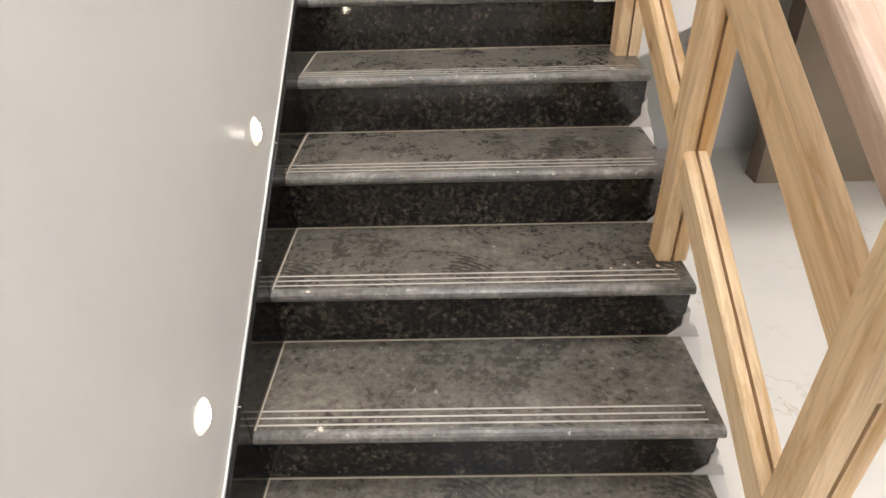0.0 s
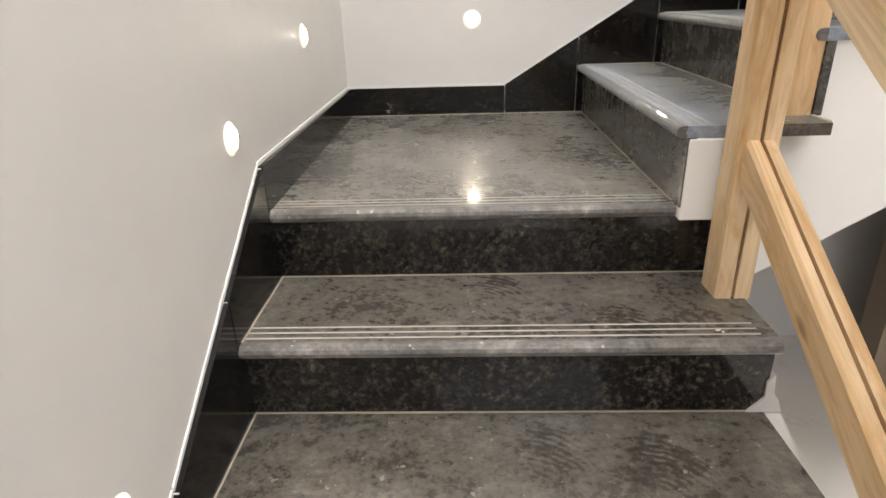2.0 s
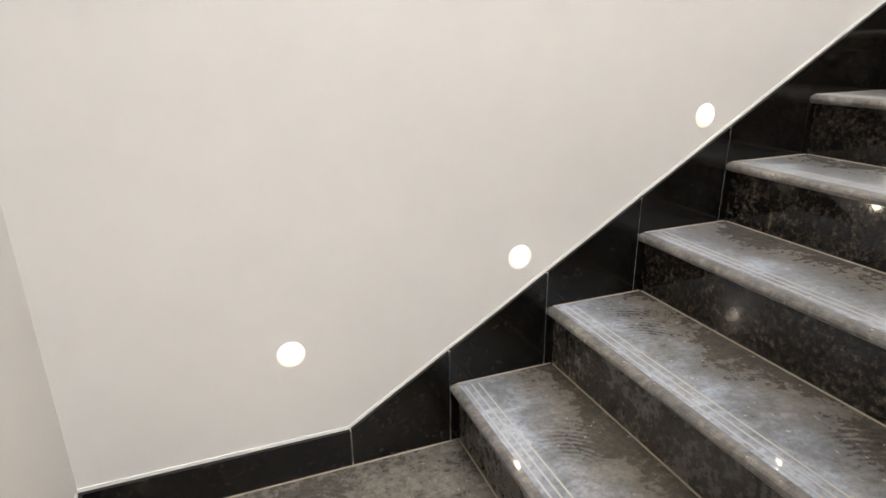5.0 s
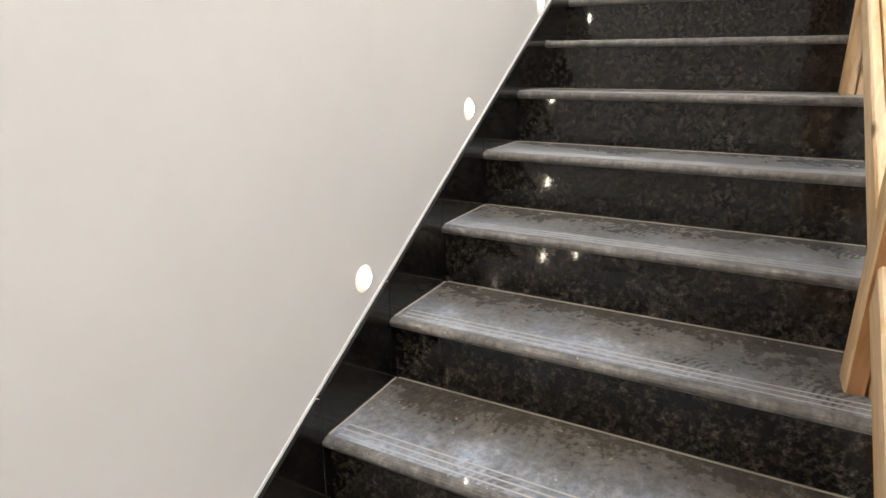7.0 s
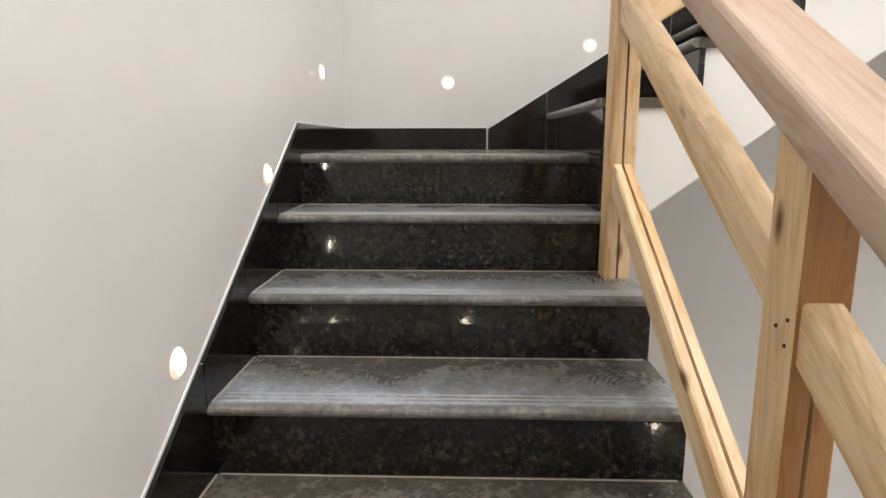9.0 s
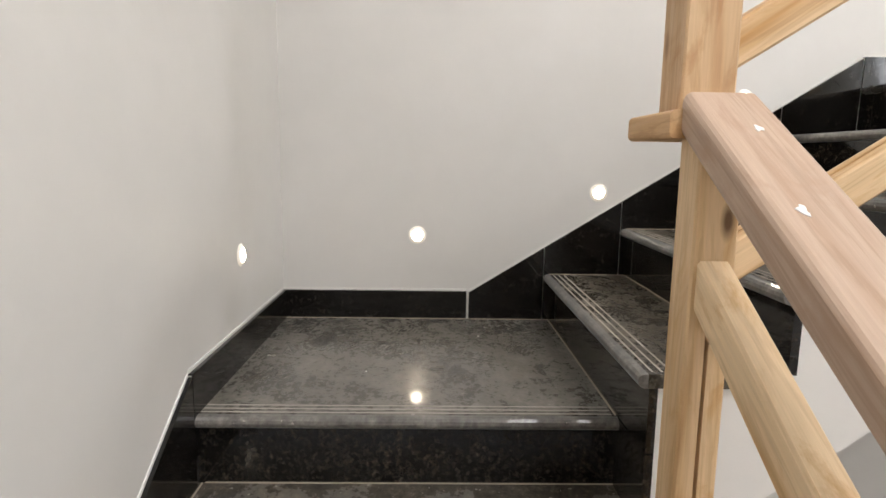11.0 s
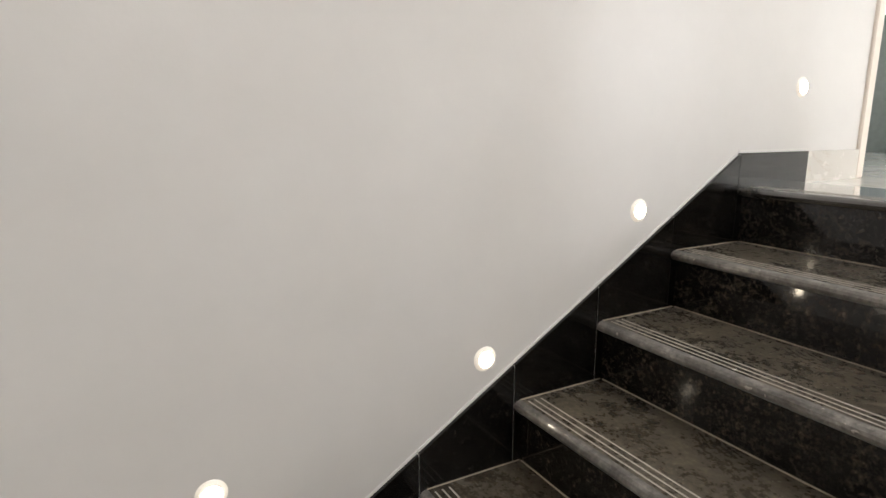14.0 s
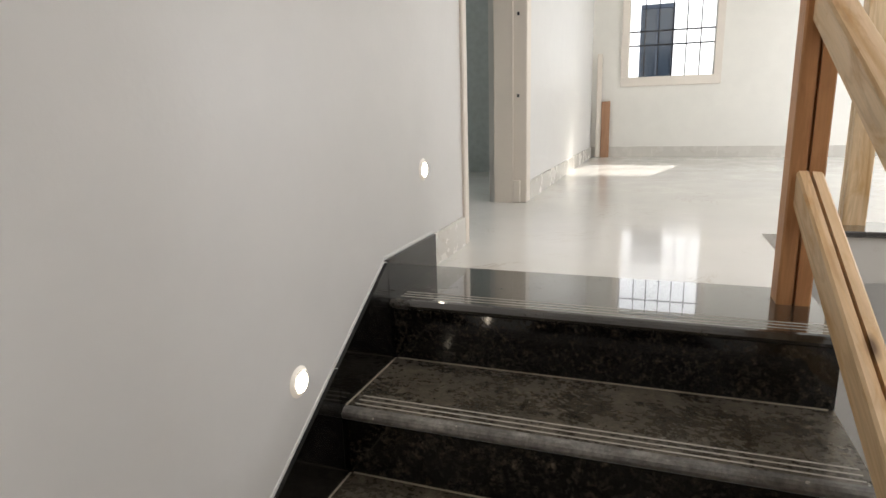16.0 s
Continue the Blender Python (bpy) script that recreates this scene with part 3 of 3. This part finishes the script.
skirt_tile(0, XE, -1, [(D1 - 0.001, ZL - 0.02), (YK + GAP, ZL - 0.02), (YK + GAP, ZL + 0.105), (D1 - 0.001, ZL + 0.105)])
for k in range(0, 5):                        # east wall
    y0, y1 = YC - (k - 1) * G3 - GAP, YC - k * G3 + GAP
    t0, t1 = slope_top(YC, ZL + H3, -G3, H3, y0), slope_top(YC, ZL + H3, -G3, H3, y1)
    skirt_tile(0, XE, -1, [(y0, t0 - (0.12 if k == 0 else 0.36)), (y1, t1 - 0.36), (y1, t1), (y0, t0)])
skirt_tile(0, XE, -1, [(YT - GAP, ZT - 0.2), (YT - 0.36, ZT - 0.02), (YT - 0.36, ZT + 0.105), (YT - GAP, ZT + 0.105)])


# ---------------------------------------------------------------- wall step lights
def step_light(at, turn):
    ob = empty("step_light", "round recessed warm white step light in the wall", "light", "step lights along the stairs", at=at)
    ob.rotation_euler = turn
    ring = bmesh.new()
    bmesh.ops.create_cone(ring, cap_ends=True, segments=28, radius1=0.033, radius2=0.026, depth=0.006)
    part("rim", ring, M_RIM, ob).location = (0, 0, 0.004)
    dome = bmesh.new()
    bmesh.ops.create_uvsphere(dome, u_segments=28, v_segments=12, radius=0.0212)
    bmesh.ops.bisect_plane(dome, geom=dome.verts[:] + dome.edges[:] + dome.faces[:], plane_co=(0, 0, 0), plane_no=(0, 0, -1), clear_outer=True)
    for v in dome.verts:
        v.co.z *= 0.2
    for f in dome.faces:
        f.smooth = True
    part("lens", dome, M_LAMP, ob, "glowing frosted lens").location = (0, 0, 0.0068)
    return ob


RW, RN, RE = (0, radians(90), 0), (radians(90), 0, 0), (0, radians(-90), 0)
LAMPS = [((0, -1.26, -0.474), RW), ((0, -0.686, -0.167), RW), ((0, -0.117, 0.192), RW), ((0, 0.517, 0.338), RW),
         ((0.485, D1, 0.345), RN), ((1.083, D1, 0.503), RN), ((1.641, D1, 0.834), RN), ((2.208, D1, 1.185), RN), ((2.817, D1, 1.524), RN), ((3.55, D1, 1.89), RN),
         ((XE, 0.62, 1.892), RE), ((XE, -0.048, 2.058), RE), ((XE, -0.560, 2.404), RE), ((XE, -1.273, 2.764), RE)]
for at, turn in LAMPS:
    step_light(at, turn)


# ---------------------------------------------------------------- timber railings
def section(w, h, c=0.004, groove=None, both=False):
    """Section with chamfered edges; groove: (width, depth) of the glazing groove in its top; both: also in its bottom."""
    x, y = w / 2, h / 2
    pts = [(-x + c, -y)]
    if groove and both:
        gw, gd = groove
        pts += [(-gw / 2, -y), (-gw / 2, -y + gd), (gw / 2, -y + gd), (gw / 2, -y)]
    pts += [(x - c, -y), (x, -y + c), (x, y - c), (x - c, y)]
    if groove:
        gw, gd = groove
        pts += [(gw / 2, y), (gw / 2, y - gd), (-gw / 2, y - gd), (-gw / 2, y)]
    return pts + [(-x + c, y), (-x, y - c), (-x, -y + c)]


def member_bm(length, pts, shear=0.0):
    """A bar along local x, its section in local y, z; shear slants both ends."""
    bm = bmesh.new()
    rings = [[bm.verts.new((d + shear * z, y, z)) for y, z in pts] for d in (0, length)]
    bm.faces.new(rings[0])
    bm.faces.new(rings[1])
    n = len(pts)
    for i in range(n):
        bm.faces.new((rings[0][i], rings[0][(i + 1) % n], rings[1][(i + 1) % n], rings[1][i]))
    return bm


def bar(name, parent, p, q, pts, material, label="", plumb=True):
    """A bar from p to q with its z side up; plumb: ends cut upright."""
    p, q = Vector(p), Vector(q)
    d = (q - p).normalized()
    flat = Vector((d.x, d.y, 0))
    if flat.length < 1e-4:
        side = Vector((0, 1, 0)) if not isinstance(plumb, Vector) else plumb
        up = d.cross(side) * -1
    else:
        side = Vector((-d.y, d.x, 0)).normalized()
        up = d.cross(side)
    shear = d.z / flat.length if plumb is True and flat.length > 1e-4 else 0.0
    ob = part(name, member_bm((q - p).length, pts, -shear * -1 if shear else 0.0), material, parent, label)
    m = Matrix((d, side, up)).transposed().to_4x4()
    m.translation = p
    ob.matrix_local = m
    return ob


POST = 0.074
RW_, RH_ = 0.055, 0.074        # rail section
LOW, UP, TOP = 0.188, 0.612, 0.865   # heights above the nosing line: lower rail, upper rail, handrail


def post_bm(length, groove_to):
    """An upright along local x with a glazing groove in two faces up to groove_to; plain above it."""
    size = (POST, POST + 0.004, 0.004)
    cut, plain = section(*size, (0.007, 0.016), True), section(*size, (0.007, 0.0003), True)
    bm = bmesh.new()
    rings = [[bm.verts.new((d, y, z)) for y, z in pts] for d, pts in ((0, cut), (groove_to, cut), (groove_to, plain), (length, plain))]
    bm.faces.new(rings[0])
    bm.faces.new(rings[-1])
    n = len(cut)
    for lo, hi in zip(rings, rings[1:]):
        for i in range(n):
            bm.faces.new((lo[i], lo[(i + 1) % n], hi[(i + 1) % n], hi[i]))
    return bm


def post(parent, x, y, z0, z1, face, groove=0.7):
    """An upright; face: the horizontal direction in which its glazing groove looks; groove: the share of its height that is grooved."""
    side = Vector((-face[1], face[0], 0))
    ob = part("post", post_bm(z1 - z0, (z1 - z0) * groove), M_WOOD, parent)
    f = Vector((face[0], face[1], 0))
    d = Vector((0, 0, 1))
    m = Matrix((d, side, f)).transposed().to_4x4()
    if m.to_3x3().determinant() < 0:
        m = Matrix((d, -side, f)).transposed().to_4x4()
    m.translation = (x, y, z0)
    ob.matrix_local = m
    return ob


def stain_and_shade_back(ob, material):
    """Gives the lower face (local -z) of a post darker timber, stain and shade painted as one."""
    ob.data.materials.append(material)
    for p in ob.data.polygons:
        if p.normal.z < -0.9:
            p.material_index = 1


def nails(parent, x, y, z, face):
    for dy, dz in ((0.012, 0), (-0.012, 0.02), (0.014, 0.035)):
        bm = bmesh.new()
        bmesh.ops.create_cone(bm, cap_ends=True, segments=8, radius1=0.003, radius2=0.0025, depth=0.002)
        ob = part("nail", bm, M_NAIL, parent)
        fx = Vector((face[0], face[1], 0))
        ob.matrix_local = Matrix.Translation(Vector((x, y, z + dz)) + fx * 0.0005 + Vector((-face[1], face[0], 0)) * dy) @ fx.to_track_quat("Z", "Y").to_matrix().to_4x4()


def rounded(w, h, r, n=4):
    pts = []
    for cx, cy, a0 in ((w / 2 - r, -h / 2 + r, -90), (w / 2 - r, h / 2 - r, 0), (-w / 2 + r, h / 2 - r, 90), (-w / 2 + r, -h / 2 + r, 180)):
        for i in range(n + 1):
            a = radians(a0 + 90 * i / n)
            pts.append((cx + r * math.cos(a), cy + r * math.sin(a)))
    return pts


HAND = rounded(0.125, 0.062, 0.016)


def railing(label, places, along, rise, n0, z0, hand_from, hand_to, low=LOW, top=TOP):
    """places: x, y, foot height of each post; along: unit direction up the flight; n0, z0: a nosing and its height; rise per metre."""
    ob = empty("railing", label, "railing", "timber railings of the stairs")
    ax = 0 if along[0] else 1
    sg = along[ax]

    def line(p, h):
        return z0 + (p - n0) * sg * rise + h
    cross = places[0][1 - ax]
    for x, y, z in places:
        p = (x, y)[ax]
        post(ob, x, y, z, line(p, top - 0.03), (along[0], along[1]))
    for a, b in zip(places, places[1:]):
        pa, pb = a[ax] + sg * POST / 2, b[ax] - sg * POST / 2
        for h, nm in ((low, "lower_rail"), (UP, "upper_rail")):
            p, q = [0, 0, line(pa, h)], [0, 0, line(pb, h)]
            p[ax], q[ax] = pa, pb
            p[1 - ax] = q[1 - ax] = cross
            sec = section(RW_, RH_, 0.005, (0.007, 0.016))
            if nm == "upper_rail":
                sec = [(u, -v) for u, v in sec]
            bar(nm, ob, p, q, sec, M_WOOD)
    p, q = [0, 0, line(hand_from, top)], [0, 0, line(hand_to, top)]
    p[ax], q[ax] = hand_from, hand_to
    p[1 - ax] = q[1 - ax] = cross
    bar("handrail", ob, p, q, HAND, M_RAIL, "wide planed handrail with rounded edges")
    return ob


XA = 1.007
railing("raw grooved timber railing of the lower flight, without glass yet", [(XA, -1.40, -5 * H1), (XA, -0.70, -3 * H1), (XA, -0.07, -H1)], (0, 1), H1 / G1, 0, 0, -1.62, 0.0)
YB = 0.102
rb = railing("raw grooved timber railing of the middle flight, without glass yet", [(1.15, YB, H2), (1.875, YB, 4 * H2), (2.838, YB, 7 * H2)], (1, 0), H2 / G2, W1, H2, 0.98, 2.82, low=0.152, top=0.878)
zb = H2 + (2.82 - W1) * H2 / G2 + 0.878
bar("handrail_end", rb, (2.818, YB + 0.012, zb - 0.014), (3.022, YB + 0.012, zb - 0.014), rounded(0.14, 0.046, 0.01), M_RAIL_END, "level end piece of the handrail")
stain_and_shade_back(sorted((c for c in rb.children if c.name.startswith("post")), key=lambda c: c.location.x)[1], M_STAIN_SHADE)
nails(rb, 1.87 - 0.01, YB + POST / 2 + 0.0005, 1.36, (0, 1))
# newel standing on the handrail's level end, and the railing of the last flight
rc = empty("railing", "raw grooved timber railing of the upper flight, without glass yet", "railing", "timber railings of the stairs")
ZN = zb + 0.009
part("newel", box_bm((2.885, 0.046, ZN), (2.986, 0.141, ZN + 0.64), 0.004, 1), M_NEWEL, rc, "thick glued timber newel with vertical grain")
PC = (3.045, -1.225)
top_post = post(rc, PC[0], PC[1], ZT, ZT + 0.95, (0, 1))
top_post.data.materials[0] = M_DARKPOST
top_post["label"] = "red-brown timber post on the top step"
for h, nm in ((0.15, "lower_rail"), (0.56, "upper_rail"), (TOP, "handrail")):
    ya, yb = (0.05, PC[1] + POST / 2) if nm != "handrail" else (0.10, PC[1] - 0.05)
    za = ZL + H3 + (YC - ya) / G3 * H3 + h
    ze = ZL + H3 + (YC - yb) / G3 * H3 + h
    sec = section(RW_, RH_, 0.005, (0.007, 0.016)) if nm != "handrail" else HAND
    if nm == "upper_rail":
        sec = [(u, -v) for u, v in sec]
    bar(nm, rc, (2.955, ya, za), (PC[0] - 0.005, yb, ze), sec, M_RAIL if nm == "handrail" else M_WOOD)

# white paint spilt on the middle handrail
SPILLS = [(1.62, 0.016, 0.05, 0.022, 0.4), (1.545, 0.02, 0.028, 0.012, 0.2), (1.49, 0.01, 0.02, 0.014, 0.9), (2.72, -0.01, 0.008, 0.006, 0.1), (2.55, 0.02, 0.011, 0.006, 0.5)]
slope = math.atan2(H2, G2)
for sx, sy, la, lb, ph in SPILLS:
    bm = bmesh.new()
    ring = []
    for i in range(14):
        a = 2 * math.pi * i / 14
        k = 1 + 0.28 * math.sin(3 * a + ph * 7) + 0.16 * math.sin(5 * a + ph * 3)
        ring.append(bm.verts.new((la * k * math.cos(a), lb * k * math.sin(a), 0)))
    top = bmesh.ops.extrude_face_region(bm, geom=[bm.faces.new(ring)])
    bmesh.ops.translate(bm, vec=(0, 0, 0.0012), verts=[v for v in top["geom"] if isinstance(v, bmesh.types.BMVert)])
    ob = part("paint_spot", bm, M_SPILL, rb, "dried splash of white paint")
    zc = H2 + (sx - W1) * H2 / G2 + 0.878 + 0.031 / math.cos(slope)
    ob.matrix_local = Matrix.Translation((sx, YB + sy, zc)) @ Matrix.Rotation(-slope, 4, "Y")

# ---------------------------------------------------------------- lower hall
SOF = H2 / G2
structure("cement_wall", prism_bm([(1.97, ZF), (XE - 0.001, ZF), (XE - 0.001, ZL - 0.275), (3.56, ZL - 0.275), (1.97, H2 + (1.97 - W1) * SOF - 0.575)], 1, 0.68, 0.80), M_CEMENT, "bare brown cement wall under the middle flight", "wall")

# ---------------------------------------------------------------- upper hall
# well edge: granite kerb strip and a railing post on it
structure("well_edge", box_bm((0.9, WELL_Y0 - 0.21, ZT), (2.755, WELL_Y0 + 0.01, ZT + 0.022), 0.004, 1), M_TOP, "black granite edging strip along the stairwell", "edging")
ru = empty("railing", "raw timber railing post on the granite edge of the well", "railing", "timber railings of the stairs")
post(ru, 2.655, WELL_Y0 - 0.16, ZT + 0.022, ZT + 0.95, (1, 0))
post(ru, 1.70, WELL_Y0 - 0.16, ZT + 0.022, ZT + 0.95, (1, 0))
bar("handrail", ru, (1.0, WELL_Y0 - 0.16, ZT + 0.97), (2.74, WELL_Y0 - 0.16, ZT + 0.97), HAND, M_RAIL)

# pale stone skirting of the upper hall
tk = empty("baseboard_upper", "cream stone skirting of the upper hall", "skirting", kind="structure")
part("skirting_tile", box_bm((XE - 0.011, DN + 0.046, ZT), (XE, YT - 0.3615, ZT + 0.105)), M_TILESK, tk)
for i in range(6):
    y0 = DS - 0.075 - i * 0.55
    y1 = max(y0 - 0.547, YS)
    part("skirting_tile", box_bm((XE - 0.011, y1, ZT), (XE, y0, ZT + 0.105)), M_TILESK, tk)
for i in range(7):
    x1 = XE - 0.012 - i * 0.6
    x0 = max(x1 - 0.597, 0.0)
    part("skirting_tile", box_bm((x0, YS, ZT), (x1, YS + 0.011, ZT + 0.105)), M_TILESK, tk)

# door frame of the side room
df = empty("door_1", "primed timber door frame, open doorway to a dim room", "door frame", kind="structure")
part("jamb", box_bm((XE - 0.012, DN, ZT), (XE + 0.03, DN + 0.045, ZT + DH), 0.004, 1), M_FRAME_UP, df)
part("jamb", box_bm((XE - 0.012, DS - 0.07, ZT), (XE + 0.16, DS + 0.03, ZT + DH), 0.004, 1), M_FRAME_UP, df)
part("jamb_stop", box_bm((XE + 0.06, DS + 0.03, ZT), (XE + 0.16, DS + 0.045, ZT + DH - 0.05)), M_FRAME_UP, df)
part("head", box_bm((XE - 0.012, DS - 0.07, ZT + DH), (XE + 0.16, DN + 0.045, ZT + DH + 0.09), 0.004, 1), M_FRAME_UP, df)
part("jamb_block", box_bm((XE + 0.02, DS + 0.0301, ZT), (XE + 0.058, DS + 0.05, ZT + 0.12), 0.003, 1), M_FRAME_UP, df)
for z in (0.95, 0.55, 0.04):
    part("hinge_mark", box_bm((XE + 0.028, DS + 0.0302, ZT + z), (XE + 0.039, DS + 0.034, ZT + z + 0.016)), M_IRON, df)

# side room
RX = XE + 0.2
structure("threshold", box_bm((XE, DS + 0.03, ZT - 0.009), (XE + 0.2, DN, ZT)), M_TILE, "polished tile threshold of the doorway", "floor")
structure("floor_side_room", box_bm((RX, -4.4, ZT - 0.17), (RX + 2.6, 0.2, ZT)), M_TILE, "polished tiled floor of the side room", "floor")
sr = empty("wall_side_room", "pale blue-grey painted walls of the side room", "wall", kind="structure")
part("wall_panel", box_bm((RX + 2.6, -4.5, ZT), (RX + 2.75, 0.3, ZC)), M_BLUE, sr)
part("wall_panel", box_bm((RX, 0.2, ZT), (RX + 2.6, 0.35, ZC)), M_BLUE, sr)
# the panels leave an unseen opening, added for the side room's lamp
part("wall_panel", box_bm((RX, -4.5, ZT), (RX + 0.7, -4.35, ZC)), M_BLUE, sr)
part("wall_panel", box_bm((RX + 1.9, -4.5, ZT), (RX + 2.6, -4.35, ZC)), M_BLUE, sr)
part("wall_panel", box_bm((RX + 0.7, -4.5, ZT), (RX + 1.9, -4.35, ZT + 1.0)), M_BLUE, sr)
part("wall_panel", box_bm((RX + 0.7, -4.5, ZT + 2.1), (RX + 1.9, -4.35, ZC)), M_BLUE, sr)
part("skirting_tile", box_bm((RX + 2.585, -4.35, ZT), (RX + 2.6, 0.2, ZT + 0.11)), M_TILESK, sr)

# window with its iron grille
wf = empty("window_1", "open window with a pale frame and black iron bars", "window", kind="structure")
FW = 0.055
for a, b in (((WX0 - 0.07, WZ0 - 0.09), (WX1 + 0.07, WZ0)), ((WX0 - 0.07, WZ1), (WX1 + 0.07, WZ1 + 0.07)), ((WX0 - 0.07, WZ0), (WX0, WZ1)), ((WX1, WZ0), (WX1 + 0.07, WZ1))):
    part("window_frame", box_bm((a[0], YS - 0.06, a[1]), (b[0], YS + 0.014, b[1]), 0.003, 1), M_FRAME, wf)
part("window_sill", box_bm((WX0, YS - 0.2, WZ0 - 0.02), (WX1, YS - 0.06, WZ0 + 0.003)), M_FRAME, wf)
for i in range(5):
    x = 3.031 + i * 0.128
    part("bar", box_bm((x - 0.0055, YS - 0.105, WZ0), (x + 0.0055, YS - 0.094, WZ1)), M_IRON, wf)
for z in (0.298, 0.43, 0.76):
    part("cross_bar", box_bm((WX0, YS - 0.112, WZ0 + z), (WX1, YS - 0.104, WZ0 + z + 0.014)), M_IRON, wf)

# neighbour outside the window
nb = empty("neighbour_house", "pale house wall made to glow, with a dark window opposite", "house")
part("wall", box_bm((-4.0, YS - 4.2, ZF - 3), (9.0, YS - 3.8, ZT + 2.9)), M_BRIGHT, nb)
nw = part("window", box_bm((3.25, YS - 3.8, ZT + 0.4), (3.68, YS - 3.77, ZT + 1.97)), M_GLASSY, nb, "dark blue window")
for x0, x1, z0, z1 in ((3.22, 3.71, 0.33, 0.4), (3.22, 3.71, 1.97, 2.03), (3.22, 3.25, 0.4, 1.97), (3.68, 3.71, 0.4, 1.97), (3.45, 3.475, 0.4, 1.97)):
    part("frame", box_bm((x0, YS - 3.8, ZT + z0), (x1, YS - 3.74, ZT + z1)), M_NAVY, nw)
structure("ground", box_bm((-60, -70, ZF - 3.2), (60, 40, ZF - 3.0)), M_OUT, "pale bare ground around the house", "ground")

# planks leaning in the corner
def plank(name, label, x, y, w, t, h, lean, material):
    ob = finish(name, box_bm((-w / 2, 0, 0), (w / 2, t, h), 0.006, 2), material)
    ob.matrix_world = pose(x, y, ZT, lean, 0, 6)
    return tagged(ob, label, "plank", "loose planks in the corner")


plank("plank", "tall pale timber plank leaning in the room corner", 3.955, YS + 0.05, 0.05, 0.03, 1.02, 1.0, M_FRAME_UP)
plank("plank", "short red-brown timber offcut standing in the corner", 3.885, YS + 0.05, 0.085, 0.03, 0.56, 1.0, M_WOODUP)


# ---------------------------------------------------------------- small site leftovers
def crumbs(name, label, at, size, count, seed, material=None):
    rng = random.Random(seed)
    bm = bmesh.new()
    for i in range(count):
        r = size * rng.uniform(0.25, 0.6)
        m = Matrix.Translation((rng.uniform(-size, size), rng.uniform(-size, size), r * 0.3)) @ Matrix.Rotation(rng.uniform(0, 6), 4, "Z") @ Matrix.Diagonal((1, rng.uniform(0.5, 1), 0.5, 1))
        got = bmesh.ops.create_icosphere(bm, subdivisions=1, radius=r, matrix=m)
        for v in got["verts"]:
            v.co += Vector([rng.uniform(-0.12, 0.12) * r for _ in range(3)])
    ob = finish(name, bm, material or M_CRUMB)
    ob.location = at
    return tagged(ob, label, "mortar lump" if material else "plaster crumbs", "dropped plaster on the steps")


for i, (x, y, z) in enumerate(((0.93, -0.235, -H1), (0.30, 0.62, 0.0), (0.55, 0.95, 0.0), (3.45, 0.75, ZL), (3.8, 0.4, ZL), (3.62, -0.45, ZL + 3 * H3))):
    crumbs("plaster_crumbs", "small pale plaster crumbs lying on the granite", (x, y, z - 0.0005), 0.007, 3, 40 + i)
for i, (x, y, size) in enumerate(((0.845, -0.775, 0.016), (0.885, -0.755, 0.012), (0.92, -0.745, 0.012), (0.955, -0.75, 0.014), (0.80, -0.79, 0.008))):
    crumbs("mortar_lump", "small tan mortar lump on the step beside the post", (x, y, -3 * H1 - 0.0005), size, 1, 80 + i, M_STONE)

# capped wire end hanging out of the wall
wire = bpy.data.curves.new("wire", "CURVE")
wire.dimensions, wire.bevel_depth, wire.bevel_resolution = "3D", 0.0035, 3
sp = wire.splines.new("BEZIER")
sp.bezier_points.add(2)
for p, co in zip(sp.bezier_points, ((3.455, D1 + 0.004, 2.752), (3.462, D1 - 0.018, 2.728), (3.492, D1 - 0.03, 2.716))):
    p.co = co
    p.handle_left_type = p.handle_right_type = "AUTO"
tagged(new("wire", wire), "short grey electrical wire sticking out of the wall", "wire")
